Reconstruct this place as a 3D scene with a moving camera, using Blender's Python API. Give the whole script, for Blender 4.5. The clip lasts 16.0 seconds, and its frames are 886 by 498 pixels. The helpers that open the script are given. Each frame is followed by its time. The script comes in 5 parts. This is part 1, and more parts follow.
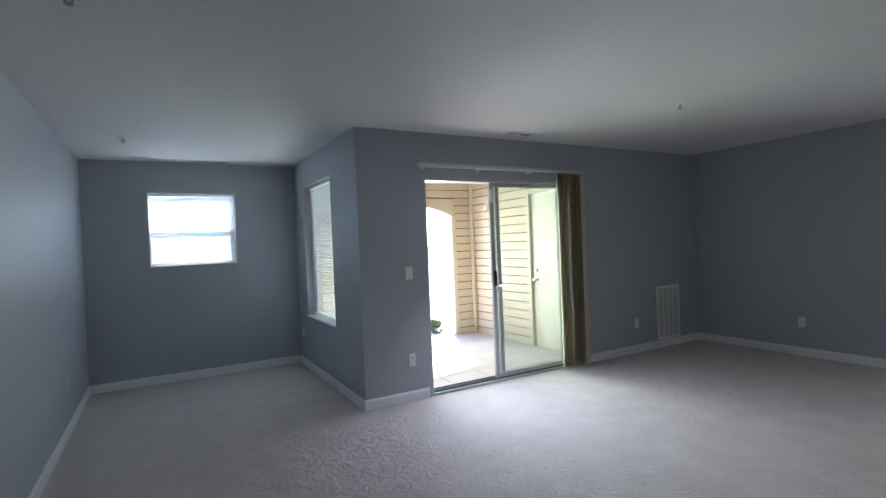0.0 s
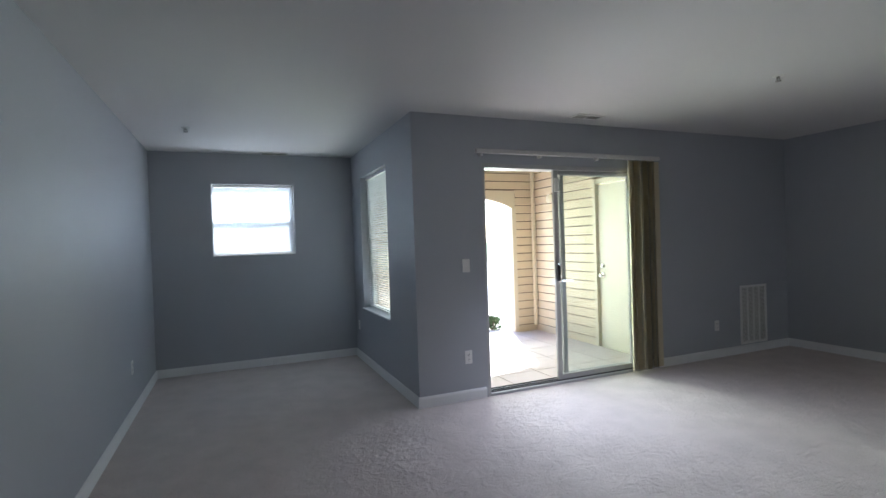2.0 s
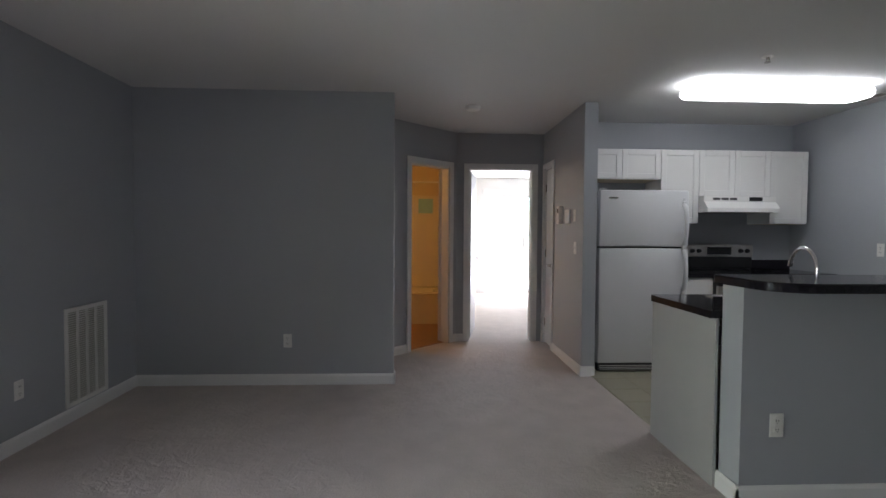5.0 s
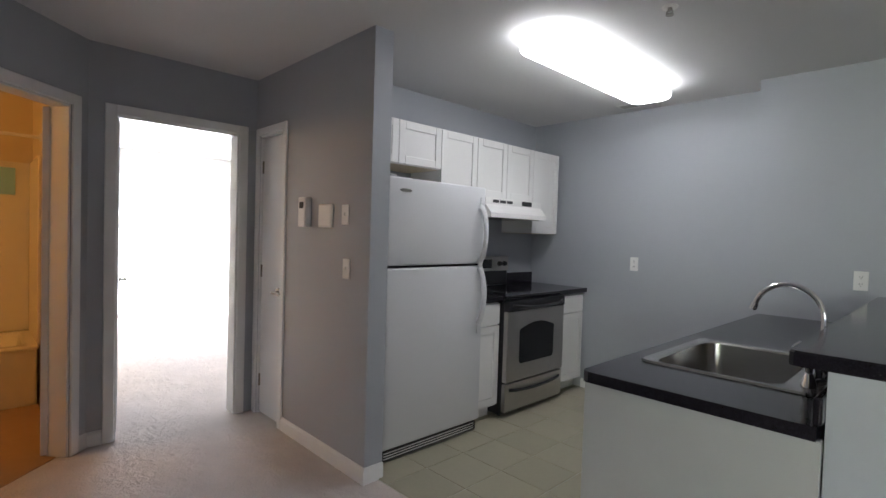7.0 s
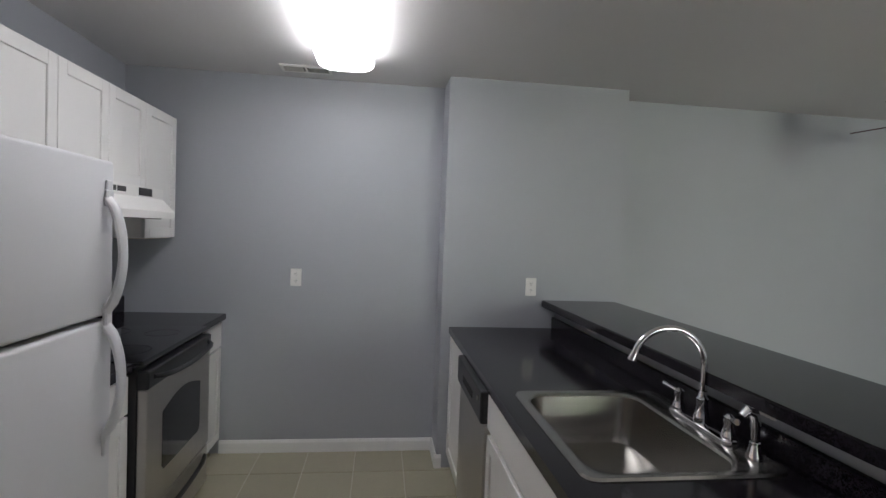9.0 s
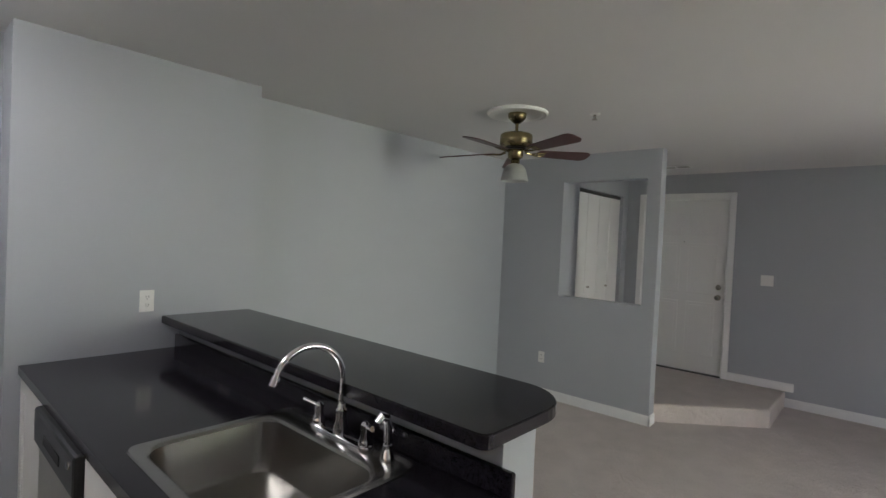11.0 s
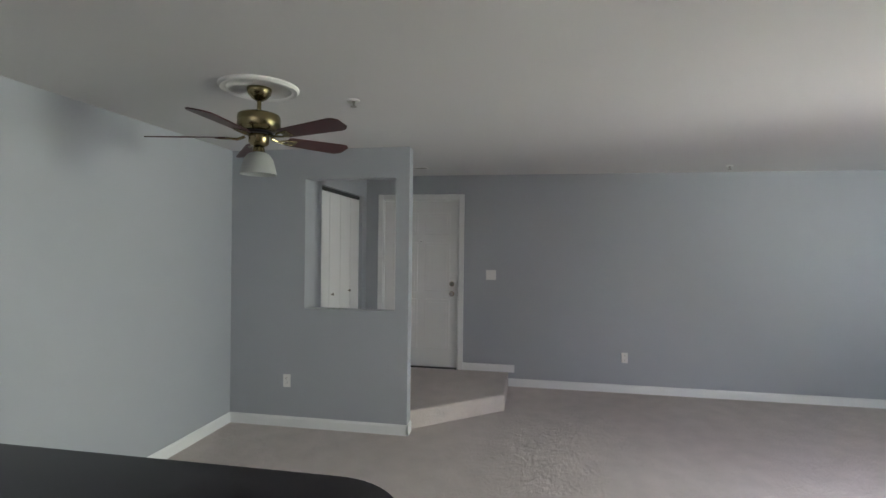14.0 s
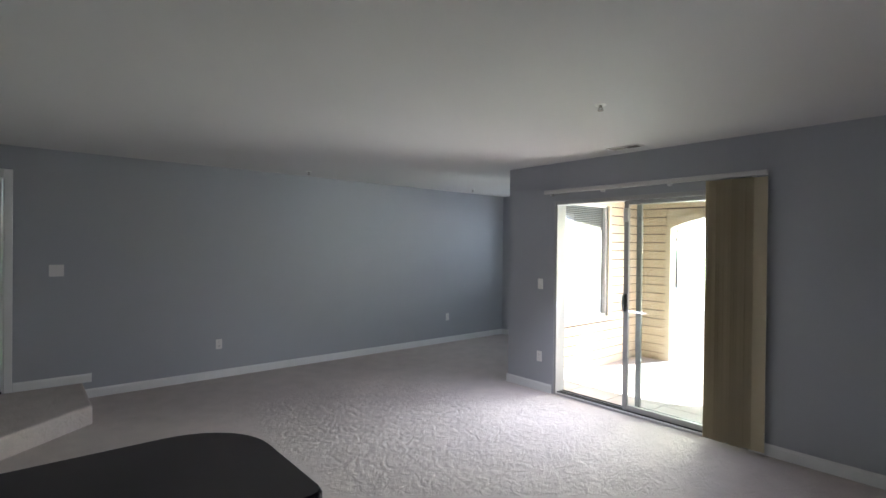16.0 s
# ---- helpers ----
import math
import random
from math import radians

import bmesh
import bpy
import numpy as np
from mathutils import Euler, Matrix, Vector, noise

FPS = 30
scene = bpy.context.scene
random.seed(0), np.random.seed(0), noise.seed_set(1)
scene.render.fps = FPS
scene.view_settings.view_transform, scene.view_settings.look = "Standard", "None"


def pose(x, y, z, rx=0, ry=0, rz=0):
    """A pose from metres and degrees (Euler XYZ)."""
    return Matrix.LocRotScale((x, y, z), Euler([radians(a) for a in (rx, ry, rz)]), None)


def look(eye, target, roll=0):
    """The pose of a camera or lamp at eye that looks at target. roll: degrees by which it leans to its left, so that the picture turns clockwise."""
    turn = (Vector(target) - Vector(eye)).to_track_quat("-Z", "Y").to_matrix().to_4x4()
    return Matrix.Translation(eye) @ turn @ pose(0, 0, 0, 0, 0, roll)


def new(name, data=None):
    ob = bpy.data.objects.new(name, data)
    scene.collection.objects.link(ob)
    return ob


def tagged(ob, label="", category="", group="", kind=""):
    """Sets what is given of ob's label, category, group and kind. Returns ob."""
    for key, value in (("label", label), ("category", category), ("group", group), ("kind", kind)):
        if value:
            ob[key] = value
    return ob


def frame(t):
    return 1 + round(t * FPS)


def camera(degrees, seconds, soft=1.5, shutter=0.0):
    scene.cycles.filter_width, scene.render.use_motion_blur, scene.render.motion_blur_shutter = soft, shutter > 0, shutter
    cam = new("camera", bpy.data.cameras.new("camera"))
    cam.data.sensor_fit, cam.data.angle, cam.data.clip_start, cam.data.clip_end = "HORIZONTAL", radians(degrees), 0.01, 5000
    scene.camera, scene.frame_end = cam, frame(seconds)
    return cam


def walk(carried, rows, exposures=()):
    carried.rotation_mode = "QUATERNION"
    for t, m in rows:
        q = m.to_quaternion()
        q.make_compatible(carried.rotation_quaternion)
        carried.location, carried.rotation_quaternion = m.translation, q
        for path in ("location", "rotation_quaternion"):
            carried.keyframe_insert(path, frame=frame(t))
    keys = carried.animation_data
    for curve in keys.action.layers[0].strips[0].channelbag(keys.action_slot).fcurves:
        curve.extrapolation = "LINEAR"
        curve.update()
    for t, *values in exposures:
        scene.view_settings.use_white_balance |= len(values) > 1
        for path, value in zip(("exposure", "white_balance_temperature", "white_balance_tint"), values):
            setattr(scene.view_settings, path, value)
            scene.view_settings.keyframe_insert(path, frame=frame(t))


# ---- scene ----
cam = camera(83.6, 16.0)
PATH = [
    (0, (0.698, -4.044, 1.412), (1.689, -2.307, 1.389), -2.4),
    (0.5, (0.689, -4.072, 1.386), (1.337, -2.18, 1.379), -2.3),
    (1, (0.726, -4.071, 1.384), (1.279, -2.149, 1.376), -2.3),
    (1.5, (0.782, -4.044, 1.376), (1.339, -2.124, 1.367), -2.2),
    (2, (0.817, -3.835, 1.366), (1.593, -1.992, 1.337), -1.9),
    (2.5, (0.878, -3.574, 1.398), (2.009, -1.925, 1.348), -1.7),
    (3, (1.04, -3.282, 1.341), (2.354, -1.776, 1.28), -1.5),
    (3.5, (1.357, -2.979, 1.305), (2.945, -1.766, 1.231), -1.0),
    (4, (1.727, -2.706, 1.282), (3.598, -2.002, 1.211), -0.5),
    (6.5, (4.366, -2.119, 1.323), (6.089, -3.133, 1.255), 1.6),
    (7, (4.872, -2.238, 1.358), (6.311, -3.625, 1.298), 1.8),
    (7.5, (5.278, -2.395, 1.407), (6.375, -4.067, 1.356), 2.2),
    (8, (5.65, -2.539, 1.421), (6.287, -4.434, 1.386), 2.4),
    (8.5, (5.921, -2.803, 1.415), (6.156, -4.789, 1.388), 2.2),
    (9, (6.211, -2.979, 1.486), (5.96, -4.962, 1.418), 2.2),
    (9.5, (6.427, -3.086, 1.475), (5.609, -4.91, 1.434), 2.4),
    (10, (6.398, -3.159, 1.505), (5.218, -4.774, 1.467), 2.6),
    (12.5, (5.875, -3.063, 1.588), (4.205, -4.165, 1.576), 1.4),
    (13, (5.92, -3.214, 1.606), (4.164, -4.17, 1.599), 0.9),
    (13.5, (5.831, -3.408, 1.626), (3.965, -4.127, 1.610), 0.9),
    (14, (5.768, -3.609, 1.605), (3.798, -3.952, 1.594), 0.7),
    (14.5, (5.798, -3.833, 1.601), (3.806, -3.655, 1.593), 0.7),
    (15, (5.888, -4.02, 1.586), (4.003, -3.354, 1.571), 0.6),
    (15.5, (6.022, -4.153, 1.579), (4.288, -3.157, 1.565), 0.6),
    (16, (6.056, -4.291, 1.555), (4.53, -2.997, 1.543), 0.6),
]
walk(cam, [(t, look(eye, target, roll)) for t, eye, target, roll in PATH],
     [(0, 2.55, 5400, 10), (1.5, 2.5, 5500, 10), (3.5, 2.4, 5800, 12), (4.2, 2.38, 5850, 12), (6.3, 2.95, 5950, 13), (7, 3.0, 5950, 13), (8.5, 2.92, 6000, 15), (10.2, 2.98, 6250, 15), (12.5, 3.35, 6000, 13), (14.5, 3.35, 6000, 13), (16, 2.78, 5850, 12)])

# ---- world, sun and lamps ----
world = bpy.data.worlds.new("sky")
scene.world = world
world.use_nodes = True
wn = world.node_tree
sky = wn.nodes.new("ShaderNodeTexSky")
sky.sky_type = "NISHITA"
sky.sun_disc = False
SUN_TO = Vector((0.30, 0.75, 0.72)).normalized()
sky.sun_elevation = math.asin(SUN_TO.z)
sky.sun_rotation = math.atan2(SUN_TO.x, SUN_TO.y)
wn.links.new(sky.outputs[0], wn.nodes["Background"].inputs[0])
wn.nodes["Background"].inputs[1].default_value = 0.15
sun = new("sun", bpy.data.lights.new("sun", "SUN"))
sun.data.energy, sun.data.angle, sun.data.color = 5.0, radians(0.6), (1.0, 0.95, 0.88)
sun.matrix_world = look((0, 0, 20), Vector((0, 0, 20)) - SUN_TO)


def area_lamp(name, eye, target, w, h, watts, colour):
    ob = new(name, bpy.data.lights.new(name, "AREA"))
    ob.data.shape, ob.data.size, ob.data.size_y = "RECTANGLE", w, h
    ob.data.energy, ob.data.color = watts, colour
    ob.matrix_world = look(eye, target)
    return ob


# sky light in the openings of doors and windows
area_lamp("skylight_slider", (3.32, -0.31, 1.25), (3.28, -1.8, -0.7), 0.95, 1.0, 2.7, (0.86, 0.87, 1.0)).data.spread = radians(140)
area_lamp("skylight_arch", (3.75, 2.68, 1.32), (3.70, 0, 1.32), 1.7, 1.15, 11, (0.95, 1.0, 0.74)).data.spread = radians(130)
area_lamp("skylight_alcove", (1.04, 2.235, 1.69), (1.04, 0, 1.2), 0.8, 0.75, 0.5, (0.74, 0.88, 1.0))
area_lamp("skylight_alcove_side", (2.17, 1.28, 1.38), (0, 1.28, 1.0), 1.0, 1.4, 0.35, (0.86, 0.93, 1.0))
area_lamp("skylight_bedroom", (13.18, -4.56, 1.1), (9, -4.1, 0.7), 1.6, 1.9, 17, (0.97, 0.99, 1.0))
bath_lamp = new("bath_lamp", bpy.data.lights.new("bath_lamp", "POINT"))
bath_lamp.data.energy, bath_lamp.data.color, bath_lamp.data.shadow_soft_size = 3.8, (1.0, 0.47, 0.10), 0.1
bath_lamp.location = (8.95, -0.7, 2.05)

# ---- materials ----
def mat(name, colour, rough=0.6, metal=0.0, vary=0.06, scale=6.0, grain=0.0, grain_scale=200.0, bump=0.0, bump_scale=150.0, per_object=0.0, gloss_vary=0.0, swirl=0.0, swirl_scale=9.0):
    m = bpy.data.materials.new(name)
    m.use_nodes = True
    nt, b = m.node_tree, m.node_tree.nodes["Principled BSDF"]
    b.inputs["Roughness"].default_value, b.inputs["Metallic"].default_value = rough, metal
    tc = nt.nodes.new("ShaderNodeTexCoord")
    geo = nt.nodes.new("ShaderNodeNewGeometry")
    big, fine = nt.nodes.new("ShaderNodeTexNoise"), nt.nodes.new("ShaderNodeTexNoise")
    for n, s in ((big, scale), (fine, grain_scale)):
        n.inputs["Scale"].default_value, n.inputs["Detail"].default_value = s, 4.0
        nt.links.new(geo.outputs["Position"], n.inputs["Vector"])
    hsv = nt.nodes.new("ShaderNodeHueSaturation")
    hsv.inputs["Color"].default_value = (*colour, 1)
    a = nt.nodes.new("ShaderNodeMath"); a.operation = "MULTIPLY_ADD"
    a.inputs[1].default_value, a.inputs[2].default_value = 2 * vary, 1 - vary - grain
    g = nt.nodes.new("ShaderNodeMath"); g.operation = "MULTIPLY_ADD"
    g.inputs[1].default_value = 2 * grain
    nt.links.new(big.outputs[0], a.inputs[0])
    nt.links.new(fine.outputs[0], g.inputs[0])
    nt.links.new(a.outputs[0], g.inputs[2])
    last = g
    if per_object:
        info = nt.nodes.new("ShaderNodeObjectInfo")
        p = nt.nodes.new("ShaderNodeMath"); p.operation = "MULTIPLY_ADD"
        p.inputs[1].default_value = per_object
        nt.links.new(info.outputs["Random"], p.inputs[0])
        nt.links.new(g.outputs[0], p.inputs[2])
        last = p
    nt.links.new(last.outputs[0], hsv.inputs["Value"])
    nt.links.new(hsv.outputs[0], b.inputs["Base Color"])
    if gloss_vary:
        r = nt.nodes.new("ShaderNodeMath"); r.operation = "MULTIPLY_ADD"
        r.inputs[1].default_value, r.inputs[2].default_value = gloss_vary, rough - gloss_vary / 2
        nt.links.new(big.outputs[0], r.inputs[0])
        nt.links.new(r.outputs[0], b.inputs["Roughness"])
    if bump:
        n = nt.nodes.new("ShaderNodeTexNoise")
        n.inputs["Scale"].default_value, n.inputs["Detail"].default_value = bump_scale, 3.0
        nt.links.new(geo.outputs["Position"], n.inputs["Vector"])
        bu = nt.nodes.new("ShaderNodeBump")
        bu.inputs["Strength"].default_value, bu.inputs["Distance"].default_value = bump, 0.01
        nt.links.new(n.outputs[0], bu.inputs["Height"])
        if swirl:
            w = nt.nodes.new("ShaderNodeTexNoise")
            w.inputs["Scale"].default_value, w.inputs["Detail"].default_value, w.inputs["Distortion"].default_value = swirl_scale, 5.0, 1.6
            nt.links.new(geo.outputs["Position"], w.inputs["Vector"])
            b2 = nt.nodes.new("ShaderNodeBump")
            b2.inputs["Strength"].default_value, b2.inputs["Distance"].default_value = swirl, 0.05
            nt.links.new(w.outputs[0], b2.inputs["Height"])
            nt.links.new(b2.outputs[0], bu.inputs["Normal"])
        nt.links.new(bu.outputs[0], b.inputs["Normal"])
    return m


def glow(name, colour, strength):
    m = bpy.data.materials.new(name)
    m.use_nodes = True
    b = m.node_tree.nodes["Principled BSDF"]
    b.inputs["Base Color"].default_value = (*colour, 1)
    b.inputs["Emission Color"].default_value = (*colour, 1)
    b.inputs["Emission Strength"].default_value = strength
    return m


def glass(name, rough=0.0, tint=(1, 1, 1), ior=1.45):
    m = bpy.data.materials.new(name)
    m.use_nodes = True
    b = m.node_tree.nodes["Principled BSDF"]
    b.inputs["Base Color"].default_value = (*tint, 1)
    b.inputs["Roughness"].default_value, b.inputs["IOR"].default_value = rough, ior
    b.inputs["Transmission Weight"].default_value = 1.0
    return m


M_WALL = mat("wall_paint", (0.40, 0.415, 0.445), 0.52, vary=0.03, scale=1.5, grain=0.02, bump=0.06, bump_scale=220, gloss_vary=0.1)
M_CEIL = mat("ceiling_paint", (0.66, 0.65, 0.64), 0.85, vary=0.03, scale=1.2, grain=0.02, bump=0.1, bump_scale=160)
M_CARPET = mat("carpet", (0.58, 0.515, 0.48), 0.95, vary=0.16, scale=5, grain=0.22, grain_scale=130, bump=0.7, bump_scale=110, swirl=0.34, swirl_scale=10.0)
M_TRIM = mat("trim_paint", (0.80, 0.80, 0.79), 0.4, vary=0.02, scale=5)
M_DOOR = mat("door_paint", (0.78, 0.77, 0.76), 0.4, vary=0.03, scale=3)
M_TILE = mat("floor_tile", (0.36, 0.335, 0.24), 0.35, vary=0.06, scale=9, grain=0.05, grain_scale=60, per_object=0.10, gloss_vary=0.1)
M_GRILLE = mat("grille_shade", (0.42, 0.41, 0.37), 0.7)
M_GROUT = mat("grout", (0.55, 0.53, 0.44), 0.9, vary=0.08, scale=20)
M_CAB = mat("cabinet_paint", (0.75, 0.74, 0.72), 0.38, vary=0.02, scale=4)
M_CAB_IN = mat("cabinet_underside", (0.52, 0.43, 0.30), 0.6, vary=0.06, scale=10)
M_FRIDGE = mat("fridge_enamel", (0.64, 0.64, 0.65), 0.32, vary=0.015, scale=3, bump=0.05, bump_scale=300)
M_BLACK = mat("black_plastic", (0.012, 0.012, 0.013), 0.3, vary=0.1)
M_BLACKGLASS = mat("black_glass", (0.006, 0.006, 0.007), 0.06, vary=0.1)
M_DARKGAP = mat("dark_gasket", (0.03, 0.03, 0.032), 0.7)
M_STEEL = mat("stainless_steel", (0.50, 0.48, 0.45), 0.34, metal=1.0, vary=0.05, scale=14, grain=0.03, grain_scale=400)
M_SINK = mat("sink_steel", (0.42, 0.41, 0.39), 0.24, metal=1.0, vary=0.06, scale=12, grain=0.03, grain_scale=300)
M_CHROME = mat("chrome", (0.82, 0.82, 0.83), 0.07, metal=1.0, vary=0.01)
M_NICKEL = mat("satin_nickel", (0.50, 0.47, 0.42), 0.25, metal=1.0, vary=0.03)
M_BRASS = mat("antique_brass", (0.25, 0.205, 0.105), 0.27, metal=1.0, vary=0.12, scale=30)
M_BLADE = mat("dark_cherry_wood", (0.062, 0.018, 0.017), 0.38, vary=0.25, scale=40, grain=0.1)
M_PLATE = mat("white_plastic", (0.80, 0.79, 0.76), 0.4, vary=0.02)
M_SLOT = mat("slot_shadow", (0.05, 0.05, 0.05), 0.7)
M_FROST = glass("frosted_glass", 0.35, (0.95, 0.95, 0.93))
M_GLASS = glass("window_glass", 0.0)
M_DOORGLASS = glass("tinted_door_glass", 0.0, (0.86, 0.90, 0.88))
M_PLASTER = mat("plaster_medallion", (0.80, 0.79, 0.77), 0.7, vary=0.03)
M_ALU = mat("door_aluminium", (0.44, 0.44, 0.43), 0.4, vary=0.04, scale=8)
M_SIDING = mat("painted_siding", (0.68, 0.57, 0.41), 0.6, vary=0.06, scale=5, grain=0.04, grain_scale=80, per_object=0.05, bump=0.1, bump_scale=60)
# shadow lines between the siding boards, put into a dark backing colour
M_LAPSHADE = mat("siding_gap_shade", (0.13, 0.09, 0.06), 0.9, vary=0.15)
M_PANEL = mat("end_panel_paint", (0.40, 0.40, 0.395), 0.45, vary=0.03)
M_EXTTRIM = mat("exterior_trim", (0.70, 0.62, 0.47), 0.55, vary=0.04)
# white headrail, greyed so the colour holds the shade on its front
M_RAIL_SHADED = mat("headrail_enamel_shaded", (0.58, 0.57, 0.55), 0.45, vary=0.03)
M_EXTDOOR = mat("exterior_door_paint", (0.72, 0.67, 0.53), 0.5, vary=0.03, scale=3)
M_JOIST = mat("deck_joist", (0.20, 0.12, 0.065), 0.75, vary=0.2, scale=12, grain=0.1, grain_scale=90)
M_CONCRETE = mat("patio_concrete", (0.60, 0.53, 0.51), 0.9, vary=0.12, scale=4, grain=0.08, grain_scale=120, bump=0.25, per_object=0.05)
M_GRASS = mat("grass", (0.07, 0.13, 0.03), 0.9, vary=0.3, scale=3, grain=0.25, grain_scale=60, bump=0.8, bump_scale=80)
M_LEAF = mat("leaves", (0.06, 0.10, 0.03), 0.6, vary=0.35, scale=6, grain=0.2)
M_LEAF_RED = mat("plum_leaves", (0.10, 0.035, 0.05), 0.6, vary=0.35, scale=6, grain=0.2)
M_BARK = mat("bark", (0.13, 0.09, 0.06), 0.9, vary=0.25, scale=20, bump=0.6, bump_scale=40)
M_BATHFLOOR = mat("vinyl_bath_floor", (0.33, 0.20, 0.12), 0.45, vary=0.1, scale=12)
M_BATHWALL = mat("bath_wall_paint", (0.66, 0.56, 0.40), 0.5, vary=0.04)
M_TUB = mat("tub_acrylic", (0.75, 0.70, 0.60), 0.2, vary=0.02)
M_TOWEL = mat("pale_blue_plastic", (0.32, 0.60, 0.78), 0.6, vary=0.08, scale=20)
M_ROOF = mat("far_roof", (0.16, 0.14, 0.13), 0.9, vary=0.2, scale=3)
M_FARWALL = mat("far_house_wall", (0.55, 0.52, 0.47), 0.8, vary=0.05, scale=2)
M_FARGLASS = mat("far_window", (0.05, 0.06, 0.08), 0.1)
M_LAMP = glow("fluorescent_diffuser", (1.0, 0.98, 0.94), 1.28)


def laminate():
    m = mat("black_laminate", (0.013, 0.011, 0.015), 0.13, vary=0.5, scale=55, grain=0.9, grain_scale=230, gloss_vary=0.08)
    m.node_tree.nodes["Principled BSDF"].inputs["Specular IOR Level"].default_value = 0.34
    return m


M_TOP = laminate()

# ---- building helpers ----
def box(bm, x0, y0, z0, x1, y1, z1, bevel=0.0, m=None, seg=1):
    g = bmesh.ops.create_cube(bm, size=1.0)
    v = g["verts"]
    bmesh.ops.scale(bm, vec=(abs(x1 - x0), abs(y1 - y0), abs(z1 - z0)), verts=v)
    bmesh.ops.translate(bm, vec=((x0 + x1) / 2, (y0 + y1) / 2, (z0 + z1) / 2), verts=v)
    if bevel:
        e = list({e for q in v for e in q.link_edges})
        r = bmesh.ops.bevel(bm, geom=e, offset=bevel, segments=seg, affect="EDGES", profile=0.5)
        v = list({q for f in r["faces"] for q in f.verts} | {q for q in v if q.is_valid})
    if m is not None:
        bmesh.ops.transform(bm, matrix=m, verts=v)
    return v


def cyl(bm, p0, p1, r0, r1=None, n=20):
    p0, p1 = Vector(p0), Vector(p1)
    d = p1 - p0
    m = Matrix.Translation((p0 + p1) / 2) @ d.to_track_quat("Z", "Y").to_matrix().to_4x4()
    return bmesh.ops.create_cone(bm, cap_ends=True, segments=n, radius1=r0, radius2=r0 if r1 is None else r1, depth=d.length, matrix=m)["verts"]


def lathe(bm, centre, profile, n=32, axis="Z", caps=True):
    """Turn a profile of (radius, height) about an upright axis at centre."""
    c = Vector(centre)
    rings = []
    for r, h in profile:
        ring = []
        for i in range(n):
            a = 2 * math.pi * i / n
            if axis == "Z":
                p = Vector((r * math.cos(a), r * math.sin(a), h))
            elif axis == "X":
                p = Vector((h, r * math.cos(a), r * math.sin(a)))
            else:
                p = Vector((r * math.sin(a), h, r * math.cos(a)))
            ring.append(bm.verts.new(c + p))
        rings.append(ring)
    for a, b in zip(rings, rings[1:]):
        for i in range(n):
            bm.faces.new((a[i], a[(i + 1) % n], b[(i + 1) % n], b[i]))
    for ring in ((rings[0], rings[-1]) if caps else ()):
        if profile[0 if ring is rings[0] else -1][0] > 1e-4:
            bm.faces.new(ring)
    bmesh.ops.recalc_face_normals(bm, faces=bm.faces)


def tube(bm, pts, r, n=12):
    """A round tube along points, with round mitres."""
    pts = [Vector(p) for p in pts]
    rings, up = [], None
    for i, p in enumerate(pts):
        d = (pts[min(i + 1, len(pts) - 1)] - pts[max(i - 1, 0)]).normalized()
        if up is None:
            up = d.orthogonal().normalized()
        up = (up - d * up.dot(d)).normalized()
        s = d.cross(up)
        rad = r[i] if isinstance(r, (list, tuple)) else r
        rings.append([bm.verts.new(p + rad * (math.cos(2 * math.pi * k / n) * up + math.sin(2 * math.pi * k / n) * s)) for k in range(n)])
    for a, b in zip(rings, rings[1:]):
        for k in range(n):
            bm.faces.new((a[k], a[(k + 1) % n], b[(k + 1) % n], b[k]))
    bm.faces.new(rings[0]); bm.faces.new(rings[-1])
    bmesh.ops.recalc_face_normals(bm, faces=bm.faces)


def prism(bm, outline, z0, z1, bevel=0.0, seg=2):
    """An upright prism over a plan outline."""
    f = bm.faces.new([bm.verts.new((x, y, z0)) for x, y in outline])
    r = bmesh.ops.extrude_face_region(bm, geom=[f])
    top = [g for g in r["geom"] if isinstance(g, bmesh.types.BMVert)]
    bmesh.ops.translate(bm, vec=(0, 0, z1 - z0), verts=top)
    bmesh.ops.recalc_face_normals(bm, faces=bm.faces)
    if bevel:
        e = [e for e in bm.edges if abs(e.verts[0].co.z - e.verts[1].co.z) < 1e-6]
        bmesh.ops.bevel(bm, geom=e, offset=bevel, segments=seg, affect="EDGES", profile=0.5)


def rrect(x0, x1, y0, y1, r, n=6):
    pts = []
    for cx, cy, a0 in ((x1 - r, y1 - r, 0), (x0 + r, y1 - r, 90), (x0 + r, y0 + r, 180), (x1 - r, y0 + r, 270)):
        for k in range(n + 1):
            a = radians(a0 + 90 * k / n)
            pts.append((cx + r * math.cos(a), cy + r * math.sin(a)))
    return pts


def root_of(ob):
    while ob.parent:
        ob = ob.parent
    return ob


def part(name, bm, material, parent=None, label="", smooth=False):
    me = bpy.data.meshes.new(name)
    base = root_of(parent).location if parent else Vector()
    if parent:
        bmesh.ops.translate(bm, vec=-base, verts=bm.verts)
    bm.to_mesh(me)
    bm.free()
    me.materials.append(material)
    if smooth:
        for p in me.polygons:
            p.use_smooth = True
        me.set_sharp_from_angle(angle=radians(35))
    ob = new(name, me)
    ob.parent = parent
    if label:
        tagged(ob, label)
    return ob


def thing(name, at, label, category, group=""):
    ob = new(name)
    ob.empty_display_size = 0.1
    ob.location = at
    return tagged(ob, label, category, group)


def structure(name, bm, material, label=""):
    return tagged(part(name, bm, material), label, kind="structure")


def slab(name, material, *boxes, label=""):
    bm = bmesh.new()
    for b in boxes:
        box(bm, *b)
    return structure(name, bm, material, label)


